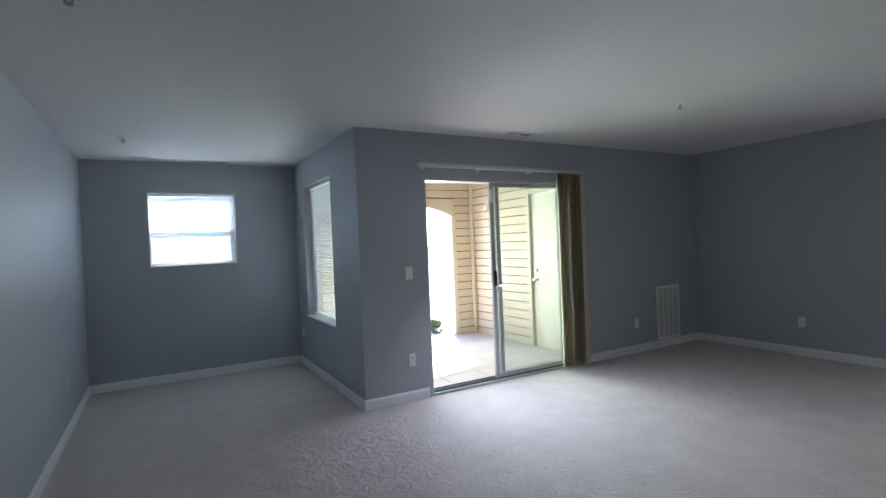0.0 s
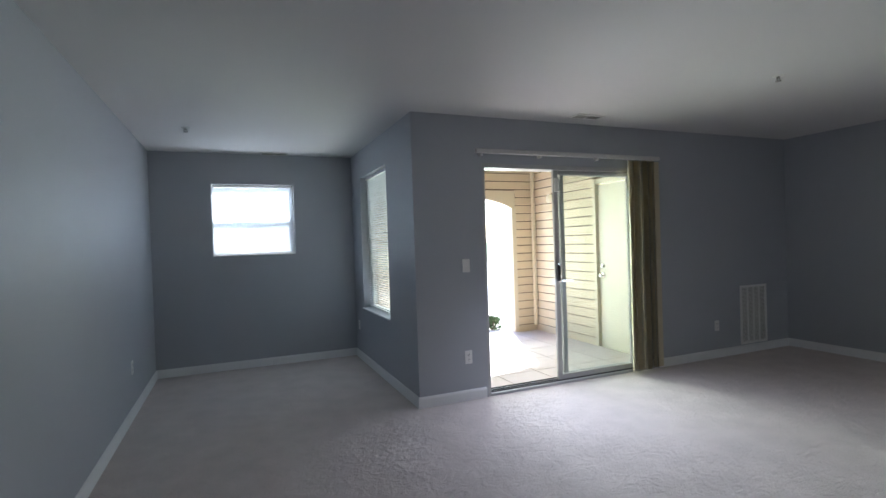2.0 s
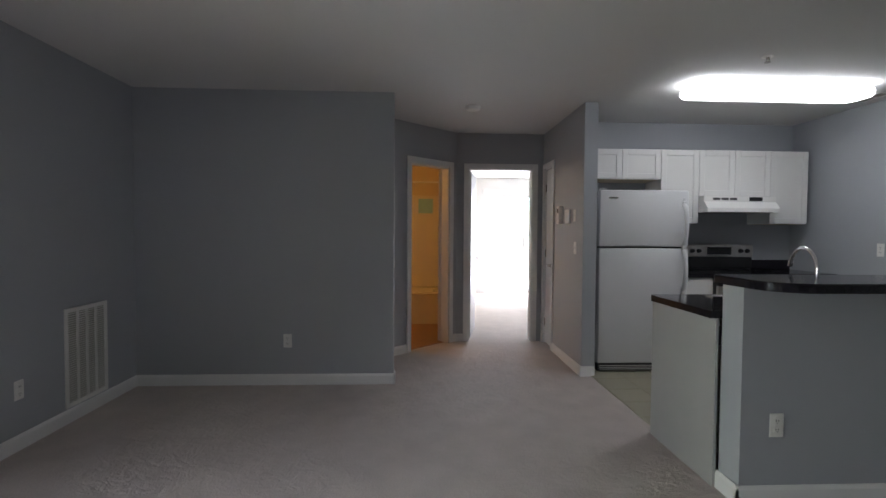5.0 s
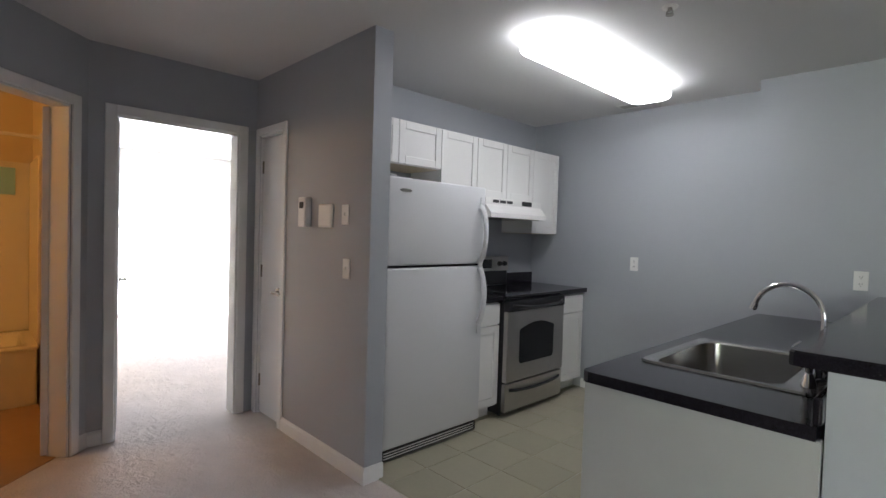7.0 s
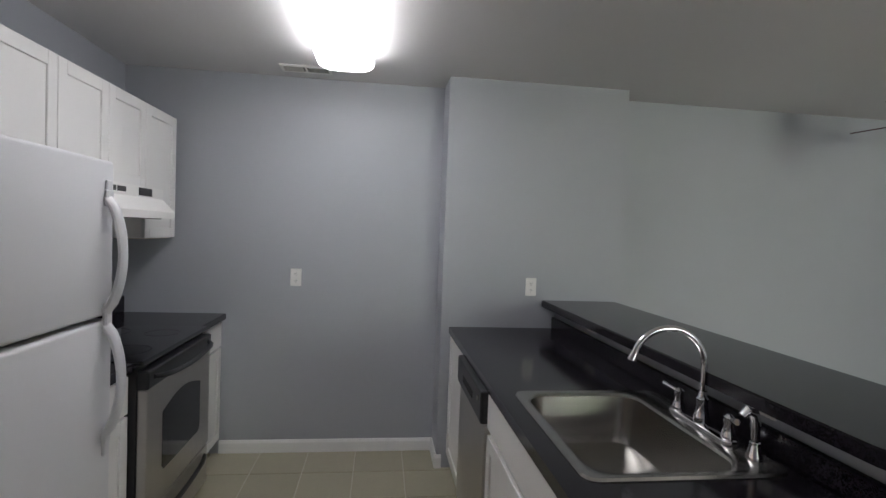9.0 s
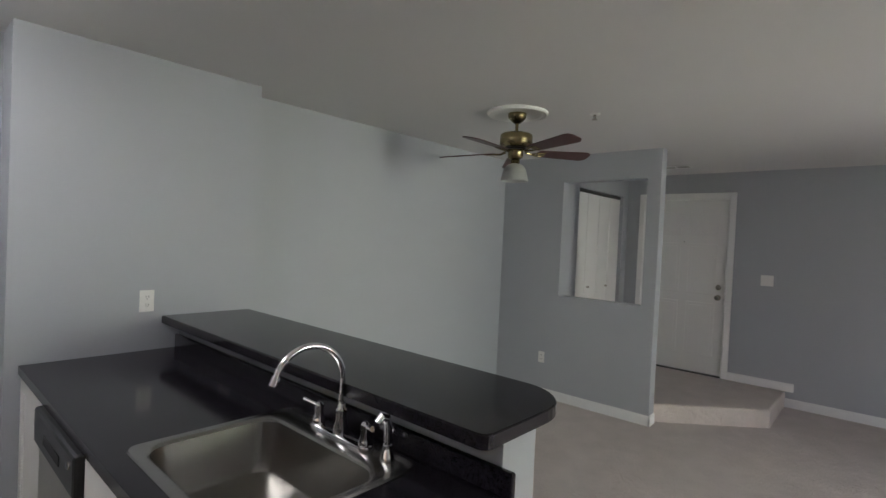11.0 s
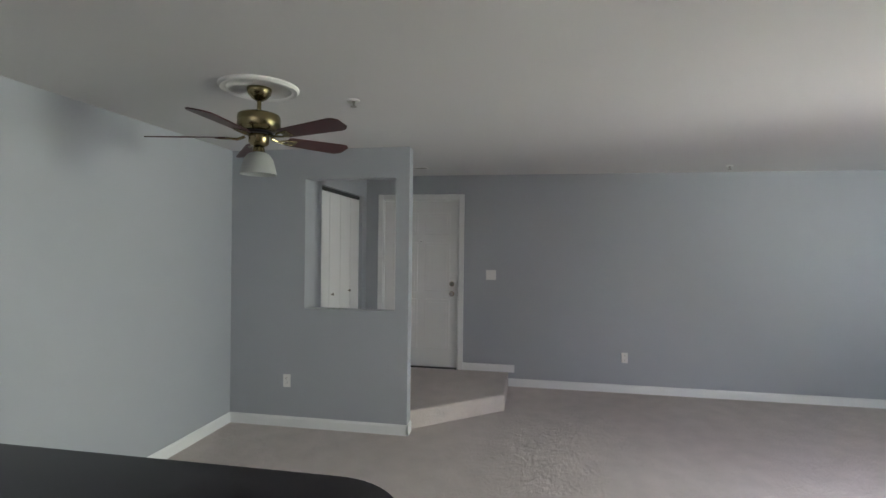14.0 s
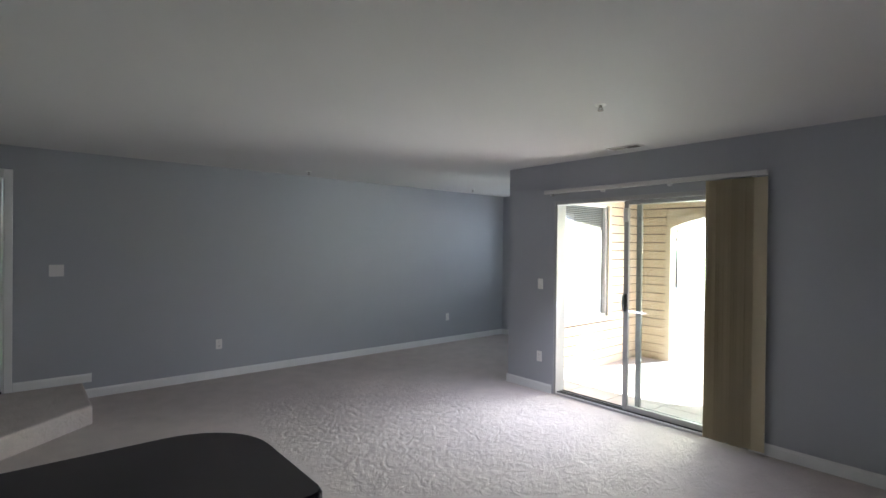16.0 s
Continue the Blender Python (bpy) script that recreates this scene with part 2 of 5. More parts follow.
def wall(name, axis, c0, c1, a0, a1, z0, z1, openings=(), material=None, m=None, label=""):
    """A wall with openings (a0, a1, z0, z1) right through it. axis 'x': it runs along x."""
    bm = bmesh.new()
    cuts = sorted({a0, a1, *[o[0] for o in openings], *[o[1] for o in openings]})
    for s0, s1 in zip(cuts, cuts[1:]):
        spans, low = [], z0
        for o in sorted((o for o in openings if o[0] <= s0 and o[1] >= s1), key=lambda o: o[2]):
            if o[2] > max(low, 0.0):
                spans.append((low, o[2]))
            low = o[3]
        if low < z1:
            spans.append((low, z1))
        for lo, hi in spans:
            b = (s0, c0, lo, s1, c1, hi) if axis == "x" else (c0, s0, lo, c1, s1, hi)
            box(bm, *b, m=m)
    bmesh.ops.remove_doubles(bm, verts=bm.verts, dist=1e-5)
    return structure(name, bm, material or M_WALL, label or "grey-blue painted plaster wall")


H = 2.44      # ceiling
STEP = 0.16   # raised entry platform

# ---- walls, floors and ceilings ----
wall("wall_west", "y", -0.15, 0, -6.45, 2.40, -0.1, H, [(-5.35, -4.42, STEP, 2.16)])
wall("wall_alcove_north", "x", 2.244, 2.40, 0, 2.34, -0.1, H, [(0.60, 1.485, 1.285, 2.095)])
wall("wall_alcove_east", "y", 2.18, 2.34, 0, 2.244, -0.1, H, [(0.76, 1.80, 0.63, 2.13)])
wall("wall_north", "x", 0, 0.16, 2.34, 6.97, -0.1, H, [(2.82, 4.66, 0, 2.04)])
wall("wall_east", "y", 6.85, 6.97, -2.11, 0, -0.1, H)
wall("wall_hall_north", "x", -1.95, -1.83, 6.97, 7.71, -0.1, H)
DIAG = Matrix.Translation((7.695, -1.95, 0)) @ Matrix.Rotation(math.atan2(-0.81, 0.785), 4, "Z")
DIAG_LEN = math.hypot(0.81, 0.785)
BATH = (0.393, 1.003)
wall("wall_hall_diagonal", "x", 0, 0.12, 0, DIAG_LEN, -0.1, H, [(BATH[0], BATH[1], 0, 2.03)], m=DIAG)
wall("wall_hall_east", "y", 8.48, 8.60, -3.90, -2.76, -0.1, H, [(-3.655, -2.90, 0, 2.03)])
wall("wall_hall_south", "x", -3.90, -3.78, 7.03, 8.48, -0.1, H, [(8.035, 8.41, 0, 2.03)])
wall("wall_kitchen_east", "y", 7.80, 7.92, -6.28, -3.90, -0.1, H)
wall("wall_kitchen_south", "x", -6.40, -6.28, 5.82, 7.92, -0.1, H)
slab("wall_column", M_WALL, (4.66, -6.40, -0.1, 5.82, -6.02, H), label="grey-blue painted plaster wall")
wall("wall_dining", "x", -6.40, -6.25, 0, 4.66, -0.1, H)
wall("wall_partition", "y", 1.58, 1.70, -6.25, -4.61, -0.1, H, [(-5.545, -4.725, 1.045, 2.18)], label="grey-blue painted partition wall with a square pass-through")
wall("wall_entry_closet", "x", -5.68, -5.56, 0, 1.58, -0.1, H, [(0.15, 1.32, STEP, 2.18)])
slab("half_wall", M_WALL, (4.93, -6.02, -0.1, 5.09, -3.845, 1.034), label="grey-blue painted half wall under the bar top")
slab("ceiling", M_CEIL, (-0.15, -6.45, H, 8.60, 0.16, H + 0.12), (-0.15, 0.16, H, 2.34, 2.40, H + 0.12), label="white painted ceiling")
slab("floor_carpet", M_CARPET, (-0.15, -6.45, -0.1, 8.60, 0.10, 0), (-0.15, 0.10, -0.1, 2.34, 2.40, 0), (8.60, -5.6, -0.1, 13.35, -2.7, 0), label="beige looped carpet floor")
# bedroom shell
wall("wall_bedroom_east", "y", 13.2, 13.35, -5.6, -2.76, -0.1, H, [(-5.40, -3.72, 0.0, 2.10)], M_TRIM, label="white painted bedroom wall")
wall("wall_bedroom_south", "x", -5.6, -5.48, 8.60, 13.2, -0.1, H, (), M_TRIM, label="white painted bedroom wall")
wall("wall_bedroom_west", "y", 8.48, 8.60, -5.6, -3.90, -0.1, H, (), M_TRIM, label="white painted bedroom wall")
slab("ceiling_bedroom", M_CEIL, (8.60, -5.6, H, 13.35, 0.16, H + 0.12), label="white painted bedroom ceiling")
# bathroom shell
wall("wall_bath_north", "x", -0.2, -0.08, 6.97, 10.41, -0.1, H, (), M_BATHWALL, label="cream painted bathroom wall")
wall("wall_bath_east", "y", 10.29, 10.41, -2.64, -0.2, -0.1, H, (), M_BATHWALL, label="cream painted bathroom wall")
wall("wall_bath_south", "x", -2.76, -2.64, 8.60, 13.2, -0.1, H, (), M_BATHWALL, label="cream painted wall between bathroom and bedroom")


def translucent(name, colour, share=0.5):
    m = bpy.data.materials.new(name)
    m.use_nodes = True
    nt = m.node_tree
    b = nt.nodes["Principled BSDF"]
    b.inputs["Base Color"].default_value, b.inputs["Roughness"].default_value = (*colour, 1), 0.5
    t = nt.nodes.new("ShaderNodeBsdfTranslucent")
    t.inputs["Color"].default_value = (*colour, 1)
    mix = nt.nodes.new("ShaderNodeMixShader")
    mix.inputs[0].default_value = share
    nt.links.new(b.outputs[0], mix.inputs[1])
    nt.links.new(t.outputs[0], mix.inputs[2])
    nt.links.new(mix.outputs[0], nt.nodes["Material Output"].inputs[0])
    return m


M_SHADE = translucent("translucent_blind", (0.82, 0.85, 0.87), 0.55)
M_VANE = translucent("vertical_vane", (0.60, 0.525, 0.36), 0.2)

# entry platform, one step up, with a diagonal edge
bm = bmesh.new()
prism(bm, [(0, -5.56), (1.58, -5.56), (1.58, -4.66), (0.88, -3.83), (0, -3.83)], -0.05, STEP, bevel=0.02, seg=3)
structure("floor_entry", bm, M_CARPET, "beige carpeted entry platform one step up")

# ---- baseboards ----
BASE_H, BASE_T = 0.09, 0.013


def baseboard(p0, p1, side, z=0.0, h=BASE_H):
    """A skirting board from p0 to p1 on the plan; side: the room's direction."""
    p0, p1, n = Vector((*p0, 0)), Vector((*p1, 0)), Vector((*side, 0)).normalized()
    bm = bmesh.new()
    prof = [(0, 0), (BASE_T, 0), (BASE_T, h - 0.018), (BASE_T * 0.45, h), (0, h)]
    ends = [[bm.verts.new(p + n * a + Vector((0, 0, z + b))) for a, b in prof] for p in (p0, p1)]
    for i in range(len(prof)):
        j = (i + 1) % len(prof)
        bm.faces.new((ends[0][i], ends[0][j], ends[1][j], ends[1][i]))
    bm.faces.new(ends[0]); bm.faces.new(ends[1])
    bmesh.ops.recalc_face_normals(bm, faces=bm.faces)
    return structure("baseboard", bm, M_TRIM, "white painted wooden baseboard")


def diag_pt(s, off=0.0):
    p = DIAG @ Vector((s, off, 0))
    return (p.x, p.y)


bm = bmesh.new()
prism(bm, [diag_pt(0.0, 0.06), diag_pt(0.98, 0.06), (10.29, -2.64), (10.29, -0.2), (6.99, -0.2), (6.99, -1.83)], -0.09, 0.004)
structure("floor_bath", bm, M_BATHFLOOR, "brown vinyl bathroom floor")
DN = (DIAG.to_3x3() @ Vector((0, -1, 0))).xy
baseboard((0, -3.83), (0, 2.244), (1, 0))
baseboard((0, -4.36), (0, -3.76), (1, 0), STEP, 0.085)
baseboard((0, 2.244), (2.18, 2.244), (0, -1))
baseboard((2.18, 2.244), (2.18, -0.013), (-1, 0))
baseboard((2.18, 0), (2.80, 0), (0, -1))
baseboard((4.68, 0), (6.85, 0), (0, -1))
baseboard((6.85, 0), (6.85, -2.123), (-1, 0))
baseboard((6.837, -2.11), (6.97, -2.11), (0, -1))
baseboard((6.97, -1.95), (7.70, -1.95), (0, -1))
baseboard(diag_pt(0), diag_pt(BATH[0] - 0.06), DN)
baseboard(diag_pt(BATH[1] + 0.06), diag_pt(DIAG_LEN), DN)
baseboard((8.48, -2.76), (8.48, -2.84), (-1, 0))
baseboard((7.985, -3.78), (7.017, -3.78), (0, 1))
baseboard((7.03, -3.78), (7.03, -3.90), (-1, 0))
baseboard((5.82, -6.28), (7.2, -6.28), (0, 1))
baseboard((5.82, -6.02), (5.82, -6.28), (1, 0))
baseboard((5.833, -6.02), (5.79, -6.02), (0, 1))
baseboard((1.70, -6.25), (4.66, -6.25), (0, 1))
baseboard((1.70, -6.25), (1.70, -4.597), (1, 0))
baseboard((1.713, -4.61), (1.58, -4.61), (0, 1))
baseboard((4.66, -6.25), (4.66, -6.02), (-1, 0))
baseboard((4.66, -6.02), (4.93, -6.02), (0, 1))
baseboard((4.93, -6.02), (4.93, -3.827), (-1, 0))
baseboard((4.917, -3.84), (5.09, -3.84), (0, 1))


# ---- doors ----
def casing(parent, axis, c, face, a0, a1, z0, z1, w=0.058, t=0.016, m=None, depth=0.12, back=1):
    """Door casing and jamb round an opening a0..a1 on the plane c; face: the side that the casing stands on."""
    def b(name, s0, s1, lo, hi, d0, d1):
        bm = bmesh.new()
        if axis == "x":
            box(bm, s0, d0, lo, s1, d1, hi, 0.004, m=m)
        else:
            box(bm, d0, s0, lo, d1, s1, hi, 0.004, m=m)
        part(name, bm, M_TRIM, parent)
    d0, d1 = sorted((c, c + face * t))
    b("casing", a0 - w, a0 + 0.004, z0, z1 + w, d0, d1)
    b("casing", a1 - 0.004, a1 + w, z0, z1 + w, d0, d1)
    b("casing", a0 + 0.004, a1 - 0.004, z1 - 0.004, z1 + w, d0, d1)
    e0, e1 = sorted((c - face * 0.001, c - face * (depth + 0.004)))
    b("jamb", a0, a0 + 0.016, z0, z1 - 0.016, e0, e1)
    b("jamb", a1 - 0.016, a1, z0, z1 - 0.016, e0, e1)
    b("jamb", a0, a1, z1 - 0.016, z1, e0, e1)


def door_leaf(parent, w, h, m, panels=(), t=0.035, name="leaf"):
    """A leaf hinged at the origin of m, running along +x, with raised panels on both faces."""
    bm = bmesh.new()
    box(bm, 0, -t / 2, 0, w, t / 2, h, 0.003, m=m)
    for x0, x1, z0, z1 in panels:
        for s in (-1, 1):
            box(bm, x0, s * t / 2 - 0.004, z0, x1, s * t / 2 + 0.004, z1, 0.0035, m=m)
            box(bm, x0 + 0.03, s * t / 2 - 0.006, z0 + 0.03, x1 - 0.03, s * t / 2 + 0.007, z1 - 0.03, 0.006, m=m)
    return part(name, bm, M_DOOR, parent)


def lever(parent, m, length=0.1):
    bm = bmesh.new()
    cyl(bm, (0, 0, 0), (0, -0.012, 0), 0.03)
    cyl(bm, (0, -0.012, 0), (0, -0.05, 0), 0.011)
    tube(bm, [(0, -0.048, 0), (-length * 0.5, -0.05, 0.003), (-length, -0.045, 0)], [0.011, 0.009, 0.007], 10)
    bmesh.ops.transform(bm, matrix=m, verts=bm.verts)
    part("lever_handle", bm, M_NICKEL, parent, "satin nickel lever handle", True)


def knob(parent, m, name="knob", r=0.028, rose=0.032, deep=0.06):
    bm = bmesh.new()
    lathe(bm, (0, 0, 0), [(rose, 0), (rose, -0.008), (0.012, -0.014), (0.011, -deep * 0.55), (r * 0.8, -deep * 0.65), (r, -deep * 0.82), (r * 0.75, -deep), (0.0001, -deep)], 24, "Y")
    bmesh.ops.transform(bm, matrix=m, verts=bm.verts)
    part(name, bm, M_NICKEL, parent, "satin nickel " + name.replace("_", " "), True)


def hinge(parent, x, y, z):
    bm = bmesh.new()
    cyl(bm, (x, y, z - 0.045), (x, y, z + 0.045), 0.007, n=10)
    box(bm, x - 0.012, y - 0.002, z - 0.044, x + 0.012, y + 0.002, z + 0.044)
    part("hinge", bm, M_NICKEL, parent, "dark metal hinge")


SIX = [(0.11, 0.41, 1.60, 1.86), (0.50, 0.80, 1.60, 1.86), (0.11, 0.41, 0.92, 1.50), (0.50, 0.80, 0.92, 1.50), (0.11, 0.41, 0.22, 0.82), (0.50, 0.80, 0.22, 0.82)]
# front door on the entry platform
d = tagged(thing("door_1", (0, -4.885, STEP), "white six-panel front door, closed, on the entry platform", "door"), kind="structure")
casing(d, "y", 0, 1, -5.35, -4.42, STEP, 2.16)
fd = door_leaf(d, 0.895, 1.975, pose(-0.045, -5.333, STEP + 0.006, 0, 0, 90), [(a, b_, c * 0.985, e * 0.985) for a, b_, c, e in SIX])
knob(d, pose(-0.027, -4.505, 1.16, 0, 0, 90), "deadbolt", 0.022, 0.03, 0.03)
knob(d, pose(-0.027, -4.505, 1.045, 0, 0, 90))
bm = bmesh.new()
cyl(bm, (-0.03, -4.885, 1.66), (-0.022, -4.885, 1.66), 0.007, n=12)
part("peephole", bm, M_NICKEL, d)
bm = bmesh.new()
box(bm, -0.12, -5.334, STEP - 0.01, 0.004, -4.436, STEP + 0.012, 0.003)
part("threshold", bm, M_SLOT, d, "dark metal threshold")
for z in (1.16, 1.045):
    bm = bmesh.new()
    box(bm, -0.028, -4.4365, z - 0.03, -0.002, -4.434, z + 0.03)
    part("strike_plate", bm, M_NICKEL, d)

# bedroom door, open into the bedroom
d = tagged(thing("door_2", (8.54, -3.28, 0), "white flush bedroom door standing wide open", "door"), kind="structure")
casing(d, "y", 8.48, -1, -3.655, -2.90, 0, 2.03, m=None)
BM_ = pose(8.60, -2.925, 0.012, 0, 0, -11)
door_leaf(d, 0.72, 1.995, BM_)
lever(d, BM_ @ pose(0.66, -0.018, 0.93))
for z in (0.25, 1.05, 1.80):
    hinge(d, 8.594, -2.912, z)
# linen closet door, closed
d = tagged(thing("door_3", (8.22, -3.84, 0), "narrow white flush closet door, closed", "door"), kind="structure")
casing(d, "x", -3.78, 1, 8.035, 8.41, 0, 2.03, w=0.048)
door_leaf(d, 0.341, 1.995, pose(8.052, -3.815, 0.012))
lever(d, pose(8.11, -3.797, 0.92, 0, 0, 180), -0.10)
for z in (0.25, 1.05, 1.80):
    hinge(d, 8.392, -3.795, z)
# bathroom door, open inwards
d = tagged(thing("door_4", (8.2, -2.4, 0), "narrow cream bathroom door standing open", "door"), kind="structure")
casing(d, "x", 0, -1, BATH[0], BATH[1], 0, 2.03, m=DIAG)
BM_ = DIAG @ pose(BATH[1] - 0.03, 0.125, 0.012, 0, 0, 30)
door_leaf(d, 0.56, 1.995, BM_)
knob(d, BM_ @ pose(0.50, 0.018, 0.93, 0, 0, 180))
knob(d, BM_ @ pose(0.50, -0.018, 0.93))
# bifold closet doors at the entry
d = tagged(thing("door_5", (0.73, -5.6, STEP), "white bifold closet doors, closed, at the entry", "door"), kind="structure")
for i, x in enumerate((0.155, 0.447, 0.739, 1.031)):
    leaf = door_leaf(d, 0.286, 1.96, pose(x, -5.615, STEP + 0.02), t=0.03)
    if i in (1, 2):
        bm = bmesh.new()
        lathe(bm, (x + (0.05 if i == 1 else 0.236), -5.60, 1.10), [(0.007, 0), (0.007, 0.012), (0.014, 0.018), (0.012, 0.028), (0.0001, 0.03)], 16, "Y")
        part("pull_knob", bm, M_NICKEL, leaf, smooth=True)
bm = bmesh.new()
box(bm, 0.15, -5.64, 2.145, 1.32, -5.60, 2.18)
part("track", bm, M_SLOT, d, "dark metal bifold track")


# ---- windows ----
def window(name, axis, c0, c1, a0, a1, z0, z1, inward, slats, tilt, material, label, cover=1.0, fixed=False):
    """A single-hung window in an opening, with a blind hung on the room side."""
    w = tagged(thing(name, ((a0 + a1) / 2, c0, z0) if axis == "x" else (c0, (a0 + a1) / 2, z0), label, "window"), kind="structure")

    def b(pn, s0, s1, lo, hi, d0, d1, mat_, bevel=0.003, lab=""):
        bm = bmesh.new()
        if axis == "x":
            box(bm, s0, d0, lo, s1, d1, hi, bevel)
        else:
            box(bm, d0, s0, lo, d1, s1, hi, bevel)
        return part(pn, bm, mat_, w, lab)

    f0, f1 = sorted((c1 + inward * 0.005, c1 + inward * 0.055))
    zm = (z0 + z1) / 2
    for s0, s1, lo, hi in ((a0, a0 + 0.03, z0, z1), (a1 - 0.03, a1, z0, z1), (a0 + 0.03, a1 - 0.03, z0, z0 + 0.035), (a0 + 0.03, a1 - 0.03, z1 - 0.03, z1)):
        b("window_frame", s0, s1, lo, hi, f0, f1, M_TRIM)
    if not fixed:
        b("meeting_rail", a0 + 0.03, a1 - 0.03, zm - 0.022, zm + 0.022, f0 + 0.012, f1 - 0.006, M_TRIM)
    g = (f0 + f1) / 2
    for lo, hi in (((z0 + 0.035, z1 - 0.03),) if fixed else ((z0 + 0.035, zm - 0.022), (zm + 0.022, z1 - 0.03))):
        p = b("pane", a0 + 0.03, a1 - 0.03, lo, hi, g - 0.002, g + 0.002, M_GLASS, 0)
        p.visible_shadow = False
    s0, s1 = sorted((c0 + inward * 0.022, c1 + inward * 0.056))
    b("window_sill", a0 + 0.001, a1 - 0.001, z0 - 0.004, z0 + 0.012, s0, s1, M_TRIM)
    # the blind
    blind = thing("mini_blind", w.location.copy(), "white horizontal mini blind lowered over the window", "blind")
    bc = c1 + inward * 0.085
    def bb(pn, s0, s1, lo, hi, d0, d1, mat_):
        bm = bmesh.new()
        if axis == "x":
            box(bm, s0, d0, lo, s1, d1, hi, 0.002)
        else:
            box(bm, d0, s0, lo, d1, s1, hi, 0.002)
        return part(pn, bm, mat_, blind)
    bb("headrail", a0 + 0.012, a1 - 0.012, z1 - 0.03, z1 - 0.004, bc - 0.014, bc + 0.014, M_TRIM)
    lo = z1 - 0.035 - (z1 - z0 - 0.07) * cover
    bb("bottom_rail", a0 + 0.014, a1 - 0.014, lo - 0.012, lo, bc - 0.012, bc + 0.012, M_TRIM)
    n = slats
    first = None
    for i in range(n):
        z = lo + (i + 0.5) * (z1 - 0.035 - lo) / n
        if first is None:
            bm = bmesh.new()
            half = 0.0125
            rows_ = []
            for k in range(4):
                u = -half + 2 * half * k / 3
                sag = 0.0018 * (1 - (u / half) ** 2)
                du, dz = u * math.cos(tilt) - sag * math.sin(tilt), u * math.sin(tilt) + sag * math.cos(tilt)
                rows_.append([(s, bc + du * inward, z + dz) for s in (a0 + 0.014, a1 - 0.014)])
            for up in (0, 0.0006):
                vs = [[bm.verts.new((s, c, zz + up) if axis == "x" else (c, s, zz + up)) for s, c, zz in r] for r in rows_]
                for p, q in zip(vs, vs[1:]):
                    bm.faces.new((p[0], p[1], q[1], q[0]))
            first = part("slat", bm, material, blind)
            z_first = z
        else:
            s = new("slat", first.data)
            s.parent, s.location = blind, (0, 0, z - z_first)
    for f in (0.18, 0.82):
        a = a0 + (a1 - a0) * f
        bm = bmesh.new()
        e = bc + inward * 0.013
        cyl(bm, (a, e, lo) if axis == "x" else (e, a, lo), (a, e, z1 - 0.03) if axis == "x" else (e, a, z1 - 0.03), 0.001, n=6)
        part("ladder_cord", bm, M_TRIM, blind)
    return w


window("window_1", "x", 2.244, 2.40, 0.60, 1.485, 1.285, 2.095, -1, 36, radians(62), M_SHADE, "white single-hung window with a lowered blind")
bm = bmesh.new()
box(bm, 0.63, 2.389, 1.32, 1.455, 2.391, 1.68)
M_SCREEN = bpy.data.materials.new("insect_screen")
M_SCREEN.use_nodes = True
nt_ = M_SCREEN.node_tree
tr_, mx_ = nt_.nodes.new("ShaderNodeBsdfTransparent"), nt_.nodes.new("ShaderNodeMixShader")
nt_.nodes["Principled BSDF"].inputs["Base Color"].default_value = (0.05, 0.055, 0.06, 1)
mx_.inputs[0].default_value = 0.45
nt_.links.new(tr_.outputs[0], mx_.inputs[1]); nt_.links.new(nt_.nodes["Principled BSDF"].outputs[0], mx_.inputs[2])
nt_.links.new(mx_.outputs[0], nt_.nodes["Material Output"].inputs[0])
part("insect_screen", bm, M_SCREEN, bpy.data.objects["window_1"], "fine grey insect screen")
window("window_2", "y", 2.18, 2.34, 0.76, 1.80, 0.63, 2.13, -1, 58, radians(36), M_SHADE, "white fixed window with a half-open blind", fixed=True)
# bedroom window
w = tagged(thing("window_3", (13.25, -4.56, 0.0), "wide bright bedroom glass door with white frame", "window"), kind="structure")
for y0, y1, z0, z1 in ((-5.40, -5.34, 0.0, 2.10), (-3.78, -3.72, 0.0, 2.10), (-5.34, -3.78, 0.0, 0.07), (-5.34, -3.78, 2.04, 2.10), (-4.595, -4.525, 0.07, 2.04)):
    bm = bmesh.new()
    box(bm, 13.22, y0, z0, 13.28, y1, z1, 0.004)
    part("window_frame", bm, M_TRIM, w)
for y0, y1 in ((-5.34, -4.595), (-4.525, -3.78)):
    bm = bmesh.new()
    box(bm, 13.248, y0, 0.07, 13.252, y1, 2.04)
    part("pane", bm, M_GLASS, w).visible_shadow = False
bm = bmesh.new()
box(bm, 13.14, -5.45, 2.11, 13.19, -3.66, 2.20, 0.005)
part("headrail", bm, M_TRIM, w)

# ---- sliding patio door ----
d = tagged(thing("door_6", (3.74, 0.08, 0), "aluminium sliding patio door slid half open", "sliding door"), kind="structure")


def rails(parent, name, x0, x1, y, z0, z1, w, t, material=None):
    material = material or M_ALU
    p = None
    for n, b in (("stile", (x0, y - t / 2, z0, x0 + w, y + t / 2, z1)), ("stile", (x1 - w, y - t / 2, z0, x1, y + t / 2, z1)),
                 ("rail", (x0 + w, y - t / 2, z0, x1 - w, y + t / 2, z0 + w)), ("rail", (x0 + w, y - t / 2, z1 - w * 0.8, x1 - w, y + t / 2, z1))):
        bm = bmesh.new()
        box(bm, *b, 0.004)
        part(n, bm, material, parent)
    bm = bmesh.new()
    box(bm, x0 + w, y - 0.003, z0 + w, x1 - w, y + 0.003, z1 - w * 0.8)
    g = part("pane", bm, M_DOORGLASS, parent)
    g.visible_shadow = False


